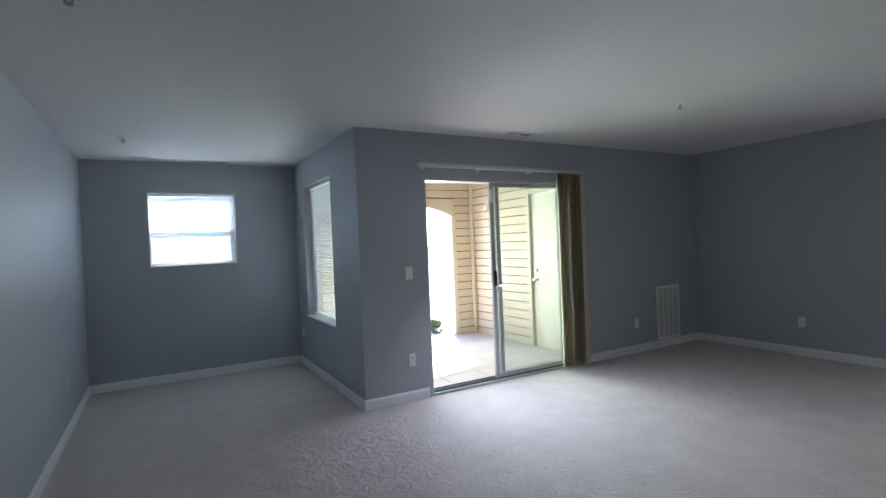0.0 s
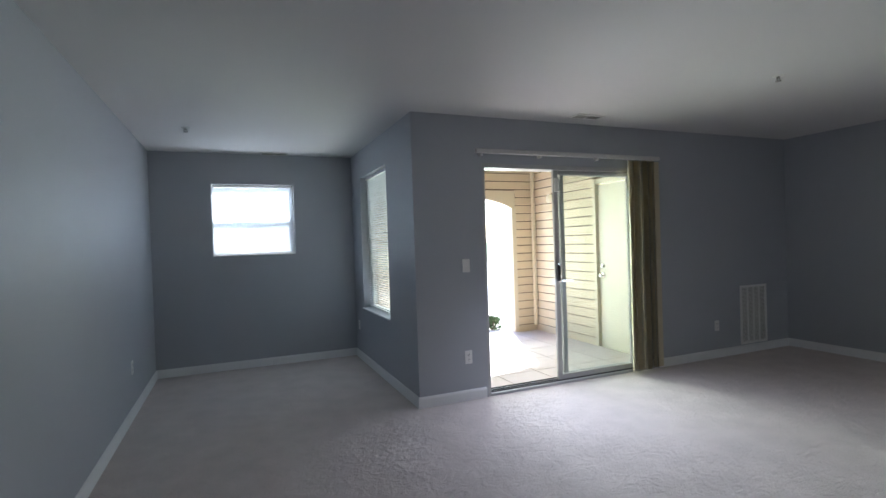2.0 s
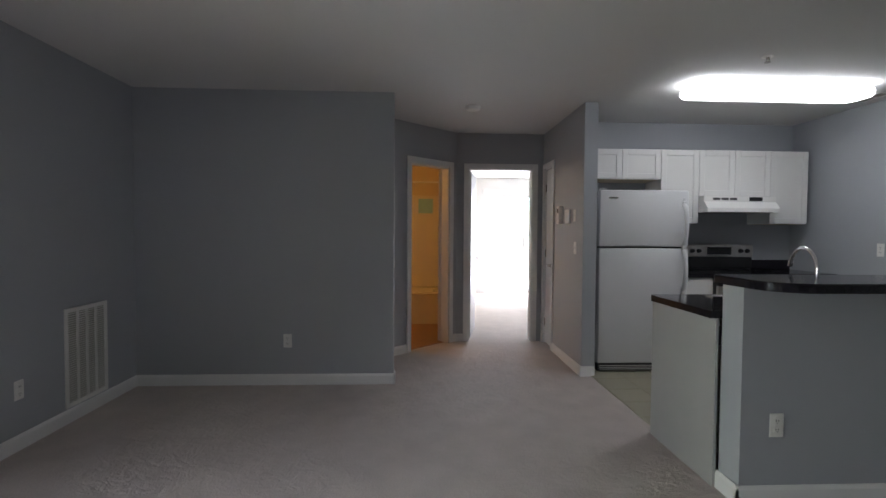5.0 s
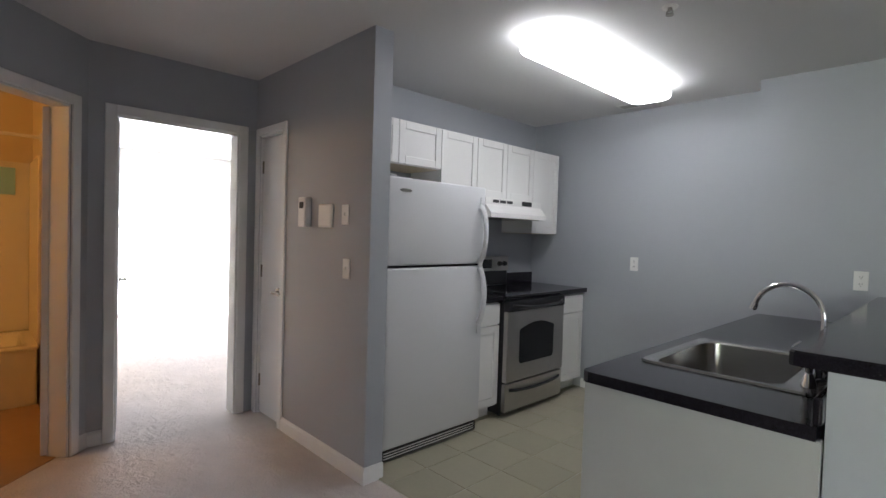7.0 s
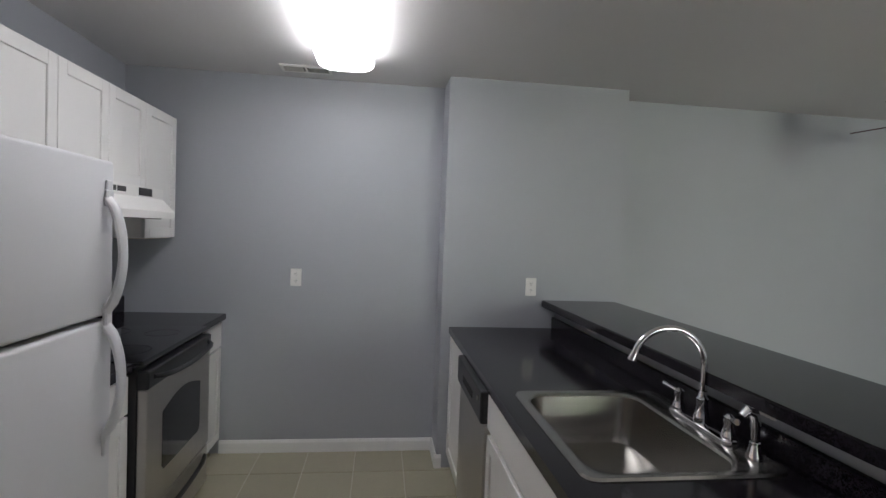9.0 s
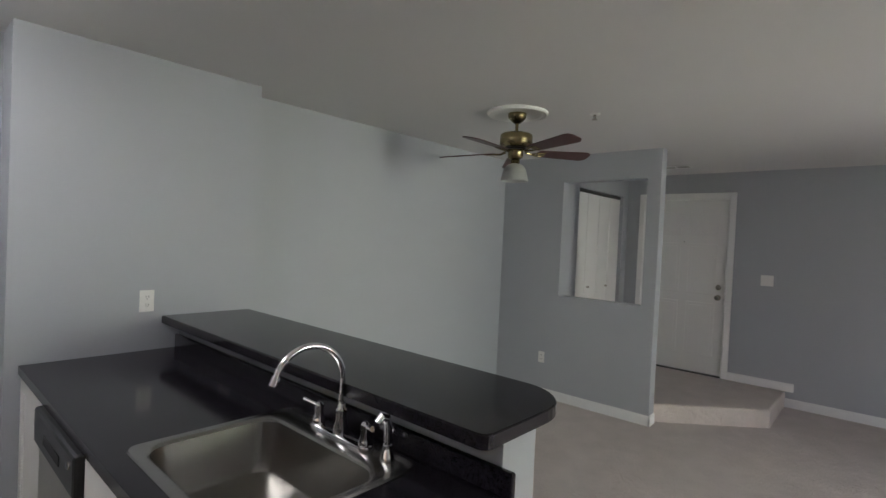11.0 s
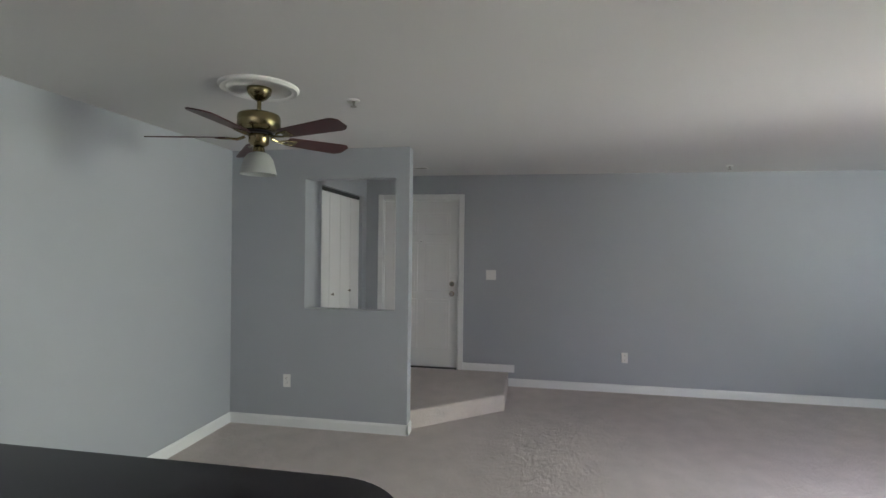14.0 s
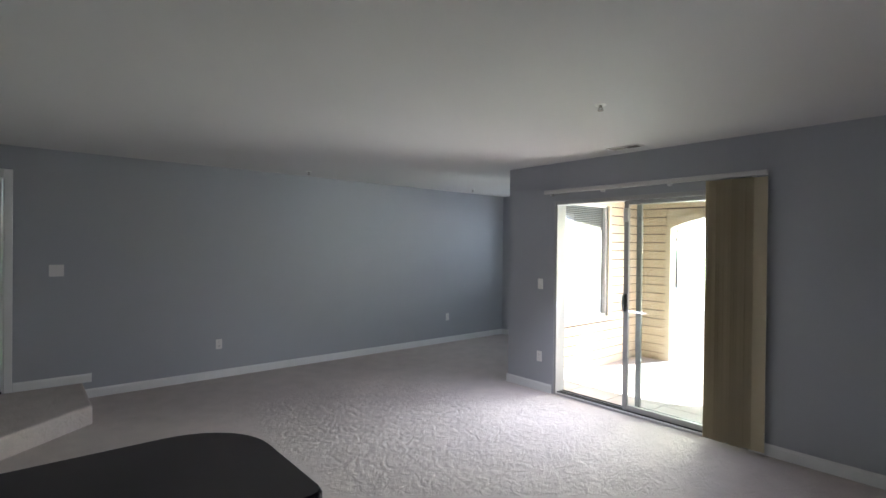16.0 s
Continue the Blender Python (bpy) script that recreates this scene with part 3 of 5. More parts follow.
for n, b in (("frame_jamb", (2.82, 0.003, 0.0, 2.85, 0.155, 2.04)), ("frame_jamb", (4.63, 0.003, 0.0, 4.66, 0.155, 2.04)),
             ("frame_head", (2.85, 0.003, 2.0, 4.63, 0.155, 2.04)), ("frame_sill", (2.85, 0.0, -0.03, 4.63, 0.16, 0.022))):
    bm = bmesh.new()
    box(bm, *b, 0.003)
    part(n, bm, M_ALU, d)
bm = bmesh.new()
for y in (0.035, 0.075, 0.125):
    box(bm, 2.85, y - 0.004, 0.022, 4.63, y + 0.004, 0.032)
part("track", bm, M_SLOT, d, "dark metal floor track")
fixed = part("fixed_panel", (lambda b: (box(b, 3.70, 0.085, 0.03, 3.705, 0.115, 0.035), b)[1])(bmesh.new()), M_ALU, d)
rails(fixed, "fixed", 3.69, 4.63, 0.105, 0.03, 2.0, 0.05, 0.03)
slide = part("sliding_panel", (lambda b: (box(b, 3.61, 0.045, 0.034, 3.615, 0.065, 0.04), b)[1])(bmesh.new()), M_ALU, d)
rails(slide, "slide", 3.59, 4.53, 0.055, 0.032, 1.998, 0.048, 0.032)
bm = bmesh.new()
box(bm, 3.600, 0.018, 0.96, 3.632, 0.039, 1.12, 0.004)
part("latch_plate", bm, M_BLACK, slide, "black latch plate")
bm = bmesh.new()
tube(bm, [(3.616, 0.035, 0.95), (3.616, -0.012, 0.965), (3.616, -0.02, 1.04), (3.616, -0.012, 1.115), (3.616, 0.035, 1.13)], 0.009, 10)
part("pull_handle", bm, M_CHROME, slide, "chrome pull handle", True)
bm = bmesh.new()
box(bm, 3.592, 0.02, 1.80, 3.638, 0.039, 1.93, 0.006)
part("security_lock", bm, M_PLATE, slide, "white security lock")

# vertical blind, drawn back to one side
vb = thing("vertical_blind", (3.75, -0.07, 2.1), "cream vinyl vertical blind drawn back beside the patio door", "blind")
bm = bmesh.new()
box(bm, 2.735, -0.085, 2.112, 4.80, -0.045, 2.150, 0.005)
part("headrail", bm, M_RAIL_SHADED, vb, "white headrail")
for x in (2.80, 3.40, 4.05, 4.70):
    bm = bmesh.new()
    box(bm, x - 0.012, -0.05, 2.095, x + 0.012, 0.0, 2.135, 0.003)
    part("bracket", bm, M_TRIM, vb)
rnd = random.Random(5)
for i in range(19):
    x = 4.405 + 0.0188 * i if i < 18 else 4.758
    a = radians(50 + rnd.uniform(-8, 8)) if i < 18 else radians(6)
    bm = bmesh.new()
    cols = []
    for k in range(5):
        u = -0.0445 + 0.089 * k / 4
        bow = 0.006 * (1 - (u / 0.0445) ** 2)
        cols.append((x + u * math.cos(a) - bow * math.sin(a), -0.066 + u * math.sin(a) + bow * math.cos(a)))
    low = 0.035 + rnd.uniform(-0.006, 0.006)
    for (xa, ya), (xb, yb) in zip(cols, cols[1:]):
        bm.faces.new([bm.verts.new(v) for v in ((xa, ya, low), (xb, yb, low), (xb, yb, 2.10), (xa, ya, 2.10))])
    bmesh.ops.remove_doubles(bm, verts=bm.verts, dist=1e-5)
    r = bmesh.ops.solidify(bm, geom=bm.faces[:], thickness=0.001)
    part("vane", bm, M_VANE, vb, smooth=True)
bm = bmesh.new()
cyl(bm, (4.385, -0.09, 1.30), (4.385, -0.075, 2.10), 0.004, n=8)
part("wand", bm, M_PLATE, vb)


# ---- plates, vents, sprinklers ----
def facing(at, n):
    """A pose whose -y looks along n from the wall point at."""
    return Matrix.Translation(at) @ Matrix.Rotation(math.atan2(n[1], n[0]) + math.pi / 2, 4, "Z")


def plate(at, n, kind, label):
    t = thing(kind, at, label, "wall outlet" if kind == "outlet" else "light switch", "outlets" if kind == "outlet" else "light switches")
    m = facing(at, n)
    gangs = 2 if "double" in label else 1
    w = 0.035 if gangs == 1 else 0.058
    bm = bmesh.new()
    box(bm, -w, -0.006, -0.057, w, 0.0, 0.057, 0.003, m=m)
    cover = part("cover_plate", bm, M_PLATE, t)
    if kind == "outlet":
        for z in (-0.021, 0.021):
            bm = bmesh.new()
            lathe(bm, (0, 0, 0), [(0.0165, -0.005), (0.0165, -0.0085), (0.0001, -0.0085)], 18, "Y")
            bmesh.ops.transform(bm, matrix=m @ Matrix.Translation((0, 0, z)), verts=bm.verts)
            face = part("socket", bm, M_PLATE, t)
            bm = bmesh.new()
            for x in (-0.006, 0.006):
                box(bm, x - 0.0012, -0.0092, z - 0.002, x + 0.0012, -0.008, z + 0.007, m=m)
            box(bm, -0.002, -0.0092, z - 0.011, 0.002, -0.008, z - 0.007, m=m)
            part("slots", bm, M_SLOT, face)
    else:
        for x in ((0,) if gangs == 1 else (-0.023, 0.023)):
            bm = bmesh.new()
            box(bm, x - 0.005, -0.016, -0.006, x + 0.005, -0.005, 0.012, 0.002, m=m)
            part("toggle", bm, M_PLATE, t)
    return t


plate((2.641, 0, 1.156), (0, -1), "light_switch", "white single light switch beside the patio door")
plate((2.636, 0, 0.369), (0, -1), "outlet", "white duplex wall outlet beside the patio door")
plate((5.65, 0, 0.35), (0, -1), "outlet", "white duplex wall outlet near the return grille")
plate((6.85, -1.231, 0.37), (-1, 0), "outlet", "white duplex wall outlet low on a grey wall")
plate((6.747, -6.28, 1.157), (0, 1), "outlet", "white duplex wall outlet on the kitchen end wall")
plate((5.256, -6.02, 1.16), (0, 1), "outlet", "white duplex wall outlet above the counter")
plate((1.70, -5.70, 0.404), (1, 0), "outlet", "white duplex wall outlet on the partition wall")
plate((0, -2.551, 0.39), (1, 0), "outlet", "white duplex wall outlet low on the long wall")
plate((0, 0.95, 0.41), (1, 0), "outlet", "white duplex wall outlet in the alcove")
plate((2.18, 2.067, 0.40), (-1, 0), "outlet", "white duplex wall outlet in the alcove corner")
plate((4.93, -4.02, 0.38), (-1, 0), "outlet", "white duplex wall outlet on the half wall")
plate((0, -4.043, 1.279), (1, 0), "light_switch", "white double light switch beside the front door")
plate((7.247, -3.78, 1.146), (0, 1), "light_switch", "white single light switch on the hall wall")

# thermostat and chime boxes in the hall
t = thing("thermostat", (7.70, -3.78, 1.46), "beige thermostat box on the hall wall", "thermostat")
bm = bmesh.new(); box(bm, 7.655, -3.78, 1.375, 7.745, -3.735, 1.56, 0.006); part("case", bm, M_PLATE, t)
bm = bmesh.new(); box(bm, 7.675, -3.736, 1.49, 7.725, -3.733, 1.53, 0.001); part("display", bm, M_DARKGAP, t)
t = thing("door_chime", (7.47, -3.78, 1.44), "beige square door chime cover on the hall wall", "door chime")
bm = bmesh.new(); box(bm, 7.395, -3.78, 1.375, 7.545, -3.762, 1.515, 0.006); part("case", bm, M_PLATE, t)
bm = bmesh.new(); box(bm, 7.405, -3.7625, 1.385, 7.535, -3.7595, 1.505, 0.002); part("cover", bm, M_PLATE, t)
plate((7.27, -3.78, 1.45), (0, 1), "light_switch", "white single light switch beside the door chime")

# return air grille
t = thing("return_grille", (6.244, 0, 0.1), "white steel return air grille low on the wall", "vent")
for b in ((6.024, -0.012, 0.099, 6.054, 0.0, 0.762), (6.434, -0.012, 0.099, 6.464, 0.0, 0.762), (6.054, -0.012, 0.099, 6.434, 0.0, 0.129), (6.054, -0.012, 0.732, 6.434, 0.0, 0.762)):
    bm = bmesh.new(); box(bm, *b, 0.003); part("frame", bm, M_PLATE, t)
for k in range(3):
    bm = bmesh.new(); x = 6.149 + 0.095 * k; box(bm, x - 0.010, -0.011, 0.129, x + 0.010, 0.0, 0.732, 0.002); part("mullion", bm, M_PLATE, t)
bm = bmesh.new(); box(bm, 6.054, -0.002, 0.129, 6.434, -0.0005, 0.732); part("backing", bm, M_GRILLE, t)
for k in range(40):
    z = 0.137 + 0.015 * k
    bm = bmesh.new()
    box(bm, -0.19, -0.0065, -0.0008, 0.19, 0.0065, 0.0008, m=Matrix.Translation((6.244, -0.006, z)) @ Matrix.Rotation(radians(-40), 4, "X"))
    part("louvre", bm, M_PLATE, t)


def ceiling_vent(x, y, along, label, length=0.30, wide=0.13):
    t = thing("ceiling_vent", (x, y, H), label, "vent", "ceiling vents")
    m = Matrix.Translation((x, y, H)) @ Matrix.Rotation(0 if along == "x" else math.pi / 2, 4, "Z")
    for b in ((-length / 2, -wide / 2, length / 2, -wide / 2 + 0.02), (-length / 2, wide / 2 - 0.02, length / 2, wide / 2), (-length / 2, -wide / 2 + 0.02, -length / 2 + 0.02, wide / 2 - 0.02), (length / 2 - 0.02, -wide / 2 + 0.02, length / 2, wide / 2 - 0.02), (-0.006, -wide / 2 + 0.02, 0.006, wide / 2 - 0.02)):
        bm = bmesh.new(); box(bm, b[0], b[1], -0.008, b[2], b[3], -0.001, 0.002, m=m); part("frame", bm, M_PLATE, t)
    bm = bmesh.new(); box(bm, -length / 2 + 0.02, -wide / 2 + 0.02, -0.003, length / 2 - 0.02, wide / 2 - 0.02, -0.001, m=m); part("backing", bm, M_SLOT, t)
    for s in (-1, 1):
        for k in range(5):
            bm = bmesh.new()
            box(bm, -length / 4 + 0.015, -0.006, -0.0006, length / 4 - 0.015, 0.006, 0.0006, m=m @ Matrix.Translation((s * length / 4, -wide / 2 + 0.03 + (wide - 0.06) * k / 4, -0.005)) @ Matrix.Rotation(radians(40 * s), 4, "X"))
            part("slat", bm, M_GRILLE, t)


ceiling_vent(3.76, -0.26, "x", "white ceiling air vent near the patio door")
ceiling_vent(1.278, 2.16, "x", "white ceiling air vent in the alcove")
ceiling_vent(6.69, -6.09, "x", "white ceiling air vent over the kitchen")
ceiling_vent(0.605, -4.83, "y", "white ceiling air vent over the entry")


def sprinkler(x, y):
    t = thing("sprinkler_head", (x, y, H), "chrome fire sprinkler head in the ceiling", "sprinkler", "sprinklers")
    bm = bmesh.new(); lathe(bm, (x, y, H), [(0.036, 0), (0.034, -0.005), (0.014, -0.007), (0.013, -0.001)], 24); part("escutcheon", bm, M_PLATE, t, smooth=True)
    bm = bmesh.new(); cyl(bm, (x, y, H - 0.018), (x, y, H - 0.001), 0.010, n=12)
    for s in (-1, 1):
        tube(bm, [(x + s * 0.008, y, H - 0.016), (x + s * 0.014, y, H - 0.025), (x + s * 0.004, y, H - 0.036)], 0.0035, 6)
    part("body", bm, M_BRONZE, t, smooth=True)
    bm = bmesh.new(); cyl(bm, (x, y, H - 0.039), (x, y, H - 0.035), 0.018, n=12); part("deflector", bm, M_BRONZE, t)


M_BRONZE = mat("dull_bronze", (0.36, 0.34, 0.31), 0.45, metal=0.8)
for x, y in ((4.338, -1.568), (0.46, 1.05), (5.841, -4.579), (3.04, -4.617), (0.43, -1.66)):
    sprinkler(x, y)
t = thing("smoke_detector", (7.27, -2.81, H), "white round smoke detector on the hall ceiling", "smoke detector")
bm = bmesh.new(); lathe(bm, (7.27, -2.81, H), [(0.07, 0), (0.07, -0.012), (0.058, -0.03), (0.03, -0.038), (0.0001, -0.038)], 32); part("case", bm, M_PLATE, t, smooth=True)
bm = bmesh.new(); lathe(bm, (7.27, -2.81, H), [(0.062, -0.018), (0.0635, -0.022), (0.060, -0.026)], 32); part("vent_ring", bm, M_CEIL, t, smooth=True)


# ---- kitchen ----
def shaker(bm, x, y0, y1, z0, z1, face, rail=0.055, t=0.019):
    """A shaker door or drawer front standing on the plane x, looking along face (+1 or -1)."""
    f = face
    b = lambda a0, a1, lo, hi, d0, d1, bev: box(bm, *((x + f * d0, a0, lo, x + f * d1, a1, hi) if f > 0 else (x + f * d1, a0, lo, x + f * d0, a1, hi)), bev)
    if z1 - z0 < 0.2:
        b(y0, y1, z0, z1, 0, t, 0.003)
        return
    b(y0, y0 + rail, z0, z1, 0, t, 0.002)
    b(y1 - rail, y1, z0, z1, 0, t, 0.002)
    b(y0 + rail, y1 - rail, z0, z0 + rail, 0, t, 0.002)
    b(y0 + rail, y1 - rail, z1 - rail, z1, 0, t, 0.002)
    b(y0 + rail - 0.002, y1 - rail + 0.002, z0 + rail - 0.002, z1 - rail + 0.002, 0, t - 0.009, 0)


def cabinet(name, x0, x1, y0, y1, z0, z1, fronts, face, label, group, underside=False, kick=False):
    """A cabinet box with shaker fronts (y0, y1, z0, z1) on the x side given by face."""
    t = thing(name, ((x0 + x1) / 2, (y0 + y1) / 2, z0), label, "cabinet", group)
    bm = bmesh.new()
    g = 0.001
    box(bm, x0, y0 + g, z0 + (0.10 if kick else 0), x1, y1 - g, z1, 0.002)
    part("body", bm, M_CAB, t)
    if kick:
        bm = bmesh.new()
        k0, k1 = (x0 + 0.0, x1 - 0.07) if face > 0 else (x0 + 0.07, x1)
        box(bm, k0, y0 + 0.002, z0, k1, y1 - 0.002, z0 + 0.10)
        part("toe_kick", bm, M_CAB, t)
    if underside:
        bm = bmesh.new()
        box(bm, x0 + 0.004, y0 + 0.02, z0 - 0.003, x1 - 0.004, y1 - 0.02, z0 + 0.001)
        part("underside", bm, M_CAB_IN, t, "bare wood underside")
    for f in fronts:
        bm = bmesh.new()
        shaker(bm, x1 if face > 0 else x0, f[0] + 0.002, f[1] - 0.002, f[2], f[3], face)
        part("drawer_front" if f[3] - f[2] < 0.2 else "door", bm, M_CAB, t)
    return t


UT = 2.113
UC = "upper kitchen cabinets"
cabinet("upper_cabinet", 7.479, 7.80, -4.69, -3.905, 1.815, UT, [(-4.69, -4.30, 1.82, UT - 0.004), (-4.30, -3.91, 1.82, UT - 0.004)], -1, "white shaker wall cabinet above the fridge", UC, True)
cabinet("upper_cabinet", 7.479, 7.80, -5.075, -4.69, 1.39, UT, [(-5.075, -4.69, 1.394, UT - 0.004)], -1, "tall white shaker wall cabinet beside the range hood", UC, True)
cabinet("upper_cabinet", 7.479, 7.80, -5.80, -5.075, 1.655, UT, [(-5.437, -5.075, 1.66, UT - 0.004), (-5.80, -5.437, 1.66, UT - 0.004)], -1, "white shaker wall cabinet above the range hood", UC)
cabinet("upper_cabinet", 7.479, 7.80, -6.19, -5.80, 1.39, UT, [(-6.19, -5.80, 1.394, UT - 0.004)], -1, "tall white shaker wall cabinet in the kitchen corner", UC, True)
LC = "lower kitchen cabinets"
cabinet("base_cabinet", 7.21, 7.80, -5.08, -4.80, 0, 0.872, [(-5.08, -4.80, 0.71, 0.862), (-5.08, -4.80, 0.115, 0.70)], -1, "narrow white base cabinet between fridge and stove", LC, kick=True)
cabinet("base_cabinet", 7.21, 7.80, -6.275, -5.845, 0, 0.872, [(-6.25, -5.845, 0.71, 0.862), (-6.25, -5.845, 0.115, 0.70)], -1, "white base cabinet in the kitchen corner", LC, kick=True)


def worktop(name, x0, x1, y0, y1, z0, z1, label, hole=None):
    bm = bmesh.new()
    t = thing(name, ((x0 + x1) / 2, (y0 + y1) / 2, z0), label, "countertop")
    if hole:
        a, b, c, e = hole
        prism(bm, [(x0, y0), (x1, y0), (x1, c), (x0, c)], z0, z1)
        prism(bm, [(x0, e), (x1, e), (x1, y1 - 0.03), (x1 - 0.009, y1 - 0.009), (x1 - 0.03, y1), (x0, y1)], z0, z1)
        prism(bm, [(x0, c), (a, c), (a, e), (x0, e)], z0, z1)
        prism(bm, [(b, c), (x1, c), (x1, e), (b, e)], z0, z1)
    else:
        prism(bm, [(x0, y0), (x1, y0), (x1, y1), (x0, y1)], z0, z1, 0.006, 2)
    part("slab", bm, M_TOP, t)
    return t


t = worktop("countertop", 7.175, 7.80, -5.085, -4.80, 0.874, 0.914, "short black laminate countertop between fridge and stove")
bm = bmesh.new(); box(bm, 7.782, -5.085, 0.914, 7.80, -4.80, 1.015, 0.004); part("backsplash", bm, M_TOP, t)
t = worktop("countertop", 7.175, 7.80, -6.28, -5.84, 0.874, 0.914, "black laminate countertop in the kitchen corner")
bm = bmesh.new(); box(bm, 7.782, -6.28, 0.914, 7.80, -5.84, 1.015, 0.004); part("backsplash", bm, M_TOP, t)

# fridge
F0, F1 = -4.785, -3.955
t = thing("fridge", (7.45, -4.37, 0), "white top-freezer fridge with curved handles", "fridge")
bm = bmesh.new(); box(bm, 7.185, F0 + 0.008, 0.03, 7.79, F1 - 0.008, 1.665, 0.012, seg=2); part("body", bm, M_FRIDGE, t)
bm = bmesh.new(); box(bm, 7.13, F0 + 0.01, 0.02, 7.20, F1 - 0.01, 0.085, 0.004)
part("base_grille", bm, M_SLOT, t, "dark base grille")
for k in range(3):
    bm = bmesh.new(); box(bm, 7.1285, F0 + 0.03, 0.033 + 0.016 * k, 7.131, F1 - 0.03, 0.039 + 0.016 * k); part("grille_slat", bm, M_PLATE, t)
bm = bmesh.new(); box(bm, 7.172, F0 + 0.012, 0.10, 7.188, F1 - 0.012, 1.66); part("gasket", bm, M_DARKGAP, t, "dark rubber door gasket")
for n, z0, z1 in (("fridge_door", 0.095, 1.150), ("freezer_door", 1.166, 1.68)):
    bm = bmesh.new(); box(bm, 7.108, F0, z0, 7.174, F1, z1, 0.013, seg=3)
    dr = part(n, bm, M_FRIDGE, t, smooth=True)
    hy = F0 + 0.045
    lo, hi = (0.765, 1.135) if n == "fridge_door" else (1.18, 1.555)
    bm = bmesh.new()
    pts, rad = [], []
    for k in range(15):
        u = k / 14
        pts.append((7.108 - 0.052 * math.sin(math.pi * u) ** 0.6, hy, lo + (hi - lo) * u))
        rad.append(0.013 + 0.004 * abs(u - 0.5))
    tube(bm, pts, rad, 12)
    for v in bm.verts:
        v.co.y = hy + (v.co.y - hy) * 1.5
    for z in (lo, hi):
        box(bm, 7.095, hy - 0.02, z - 0.028, 7.1095, hy + 0.02, z + 0.028, 0.005)
    tab = (lo - 0.07, lo - 0.02) if n == "fridge_door" else (hi + 0.02, hi + 0.06)
    box(bm, 7.10, hy - 0.014, tab[0], 7.1095, hy + 0.014, tab[1], 0.004)
    part("handle", bm, M_FRIDGE, dr, "white curved plastic handle", True)
    if n == "freezer_door":
        bm = bmesh.new(); cyl(bm, (7.1055, 0, 0), (7.1085, 0, 0), 0.045, n=28); bmesh.ops.scale(bm, vec=(1, 1, 0.22), verts=bm.verts); bmesh.ops.translate(bm, vec=(0, F1 - 0.125, 1.606), verts=bm.verts); part("badge", bm, M_NICKEL, dr, "small silver badge")
bm = bmesh.new(); box(bm, 7.12, F1 - 0.07, 1.681, 7.19, F1 - 0.02, 1.695, 0.004); part("hinge_cover", bm, M_FRIDGE, t)

# stove
S0, S1 = -5.838, -5.087
t = thing("stove", (7.45, -5.46, 0), "stainless steel electric stove with black glass cooktop", "stove")
bm = bmesh.new(); box(bm, 7.165, S0, 0.03, 7.79, S1, 0.895, 0.004); part("body", bm, M_BLACK, t, "black enamel body")
bm = bmesh.new(); box(bm, 7.14, S0 - 0.002, 0.896, 7.74, S1 + 0.002, 0.918, 0.006, seg=2); cook = part("cooktop", bm, M_BLACKGLASS, t, "black glass cooktop")
for x, y, r in ((7.30, -5.28, 0.10), (7.30, -5.65, 0.08), (7.56, -5.28, 0.08), (7.56, -5.65, 0.10)):
    bm = bmesh.new(); lathe(bm, (x, y, 0.9182), [(r, 0), (r, 0.0006), (r - 0.003, 0.0006), (r - 0.003, 0)], 36, "Z", False); part("burner_ring", bm, M_DARKGAP, cook)
bm = bmesh.new()
for z0, z1, x0, x1 in ((0.918, 1.165, 7.735, 7.79),):
    box(bm, x0, S0 + 0.01, z0, x1, S1 - 0.01, z1, 0.012, seg=2)
back = part("backguard", bm, M_BLACK, t, "black backguard")
bm = bmesh.new(); box(bm, 7.722, S0 + 0.012, 1.045, 7.737, S1 - 0.012, 1.175, 0.006); part("control_panel", bm, M_STEEL, back, "stainless control panel")
for y in (-5.76, -5.69, -5.24, -5.17):
    bm = bmesh.new(); lathe(bm, (7.722, y, 1.11), [(0.024, 0), (0.022, -0.012), (0.017, -0.026), (0.0001, -0.027)], 20, "X"); part("control_knob", bm, M_BLACK, back, smooth=True)
bm = bmesh.new(); box(bm, 7.7195, -5.59, 1.07, 7.723, -5.33, 1.15, 0.001); part("display", bm, M_BLACKGLASS, back)
# oven door with an arched window
bm = bmesh.new(); box(bm, 7.125, S0 + 0.004, 0.275, 7.165, S1 - 0.004, 0.80, 0.006, seg=2); oven = part("oven_door", bm, M_STEEL, t, "stainless oven door")
bm = bmesh.new(); box(bm, 7.12, S0 + 0.002, 0.80, 7.166, S1 - 0.002, 0.878, 0.008, seg=2); part("door_top", bm, M_BLACK, oven, "black door top")
bm = bmesh.new()
out = []
wy0, wy1, wz0, wz1 = S0 + 0.15, S1 - 0.15, 0.40, 0.66
out += [(wy0 + 0.02, wz0), (wy1 - 0.02, wz0), (wy1, wz0 + 0.02)]
for k in range(13):
    a = k / 12
    out.append((wy1 + (wy0 - wy1) * a, wz1 + 0.045 * math.sin(math.pi * a)))
out.append((wy0, wz0 + 0.02))
for x in (7.1235,):
    f = bm.faces.new([bm.verts.new((x, y, z)) for y, z in out])
    r = bmesh.ops.extrude_face_region(bm, geom=[f])
    bmesh.ops.translate(bm, vec=(0.004, 0, 0), verts=[g for g in r["geom"] if isinstance(g, bmesh.types.BMVert)])
bmesh.ops.recalc_face_normals(bm, faces=bm.faces)
part("oven_window", bm, M_BLACKGLASS, oven, "dark glass oven window")


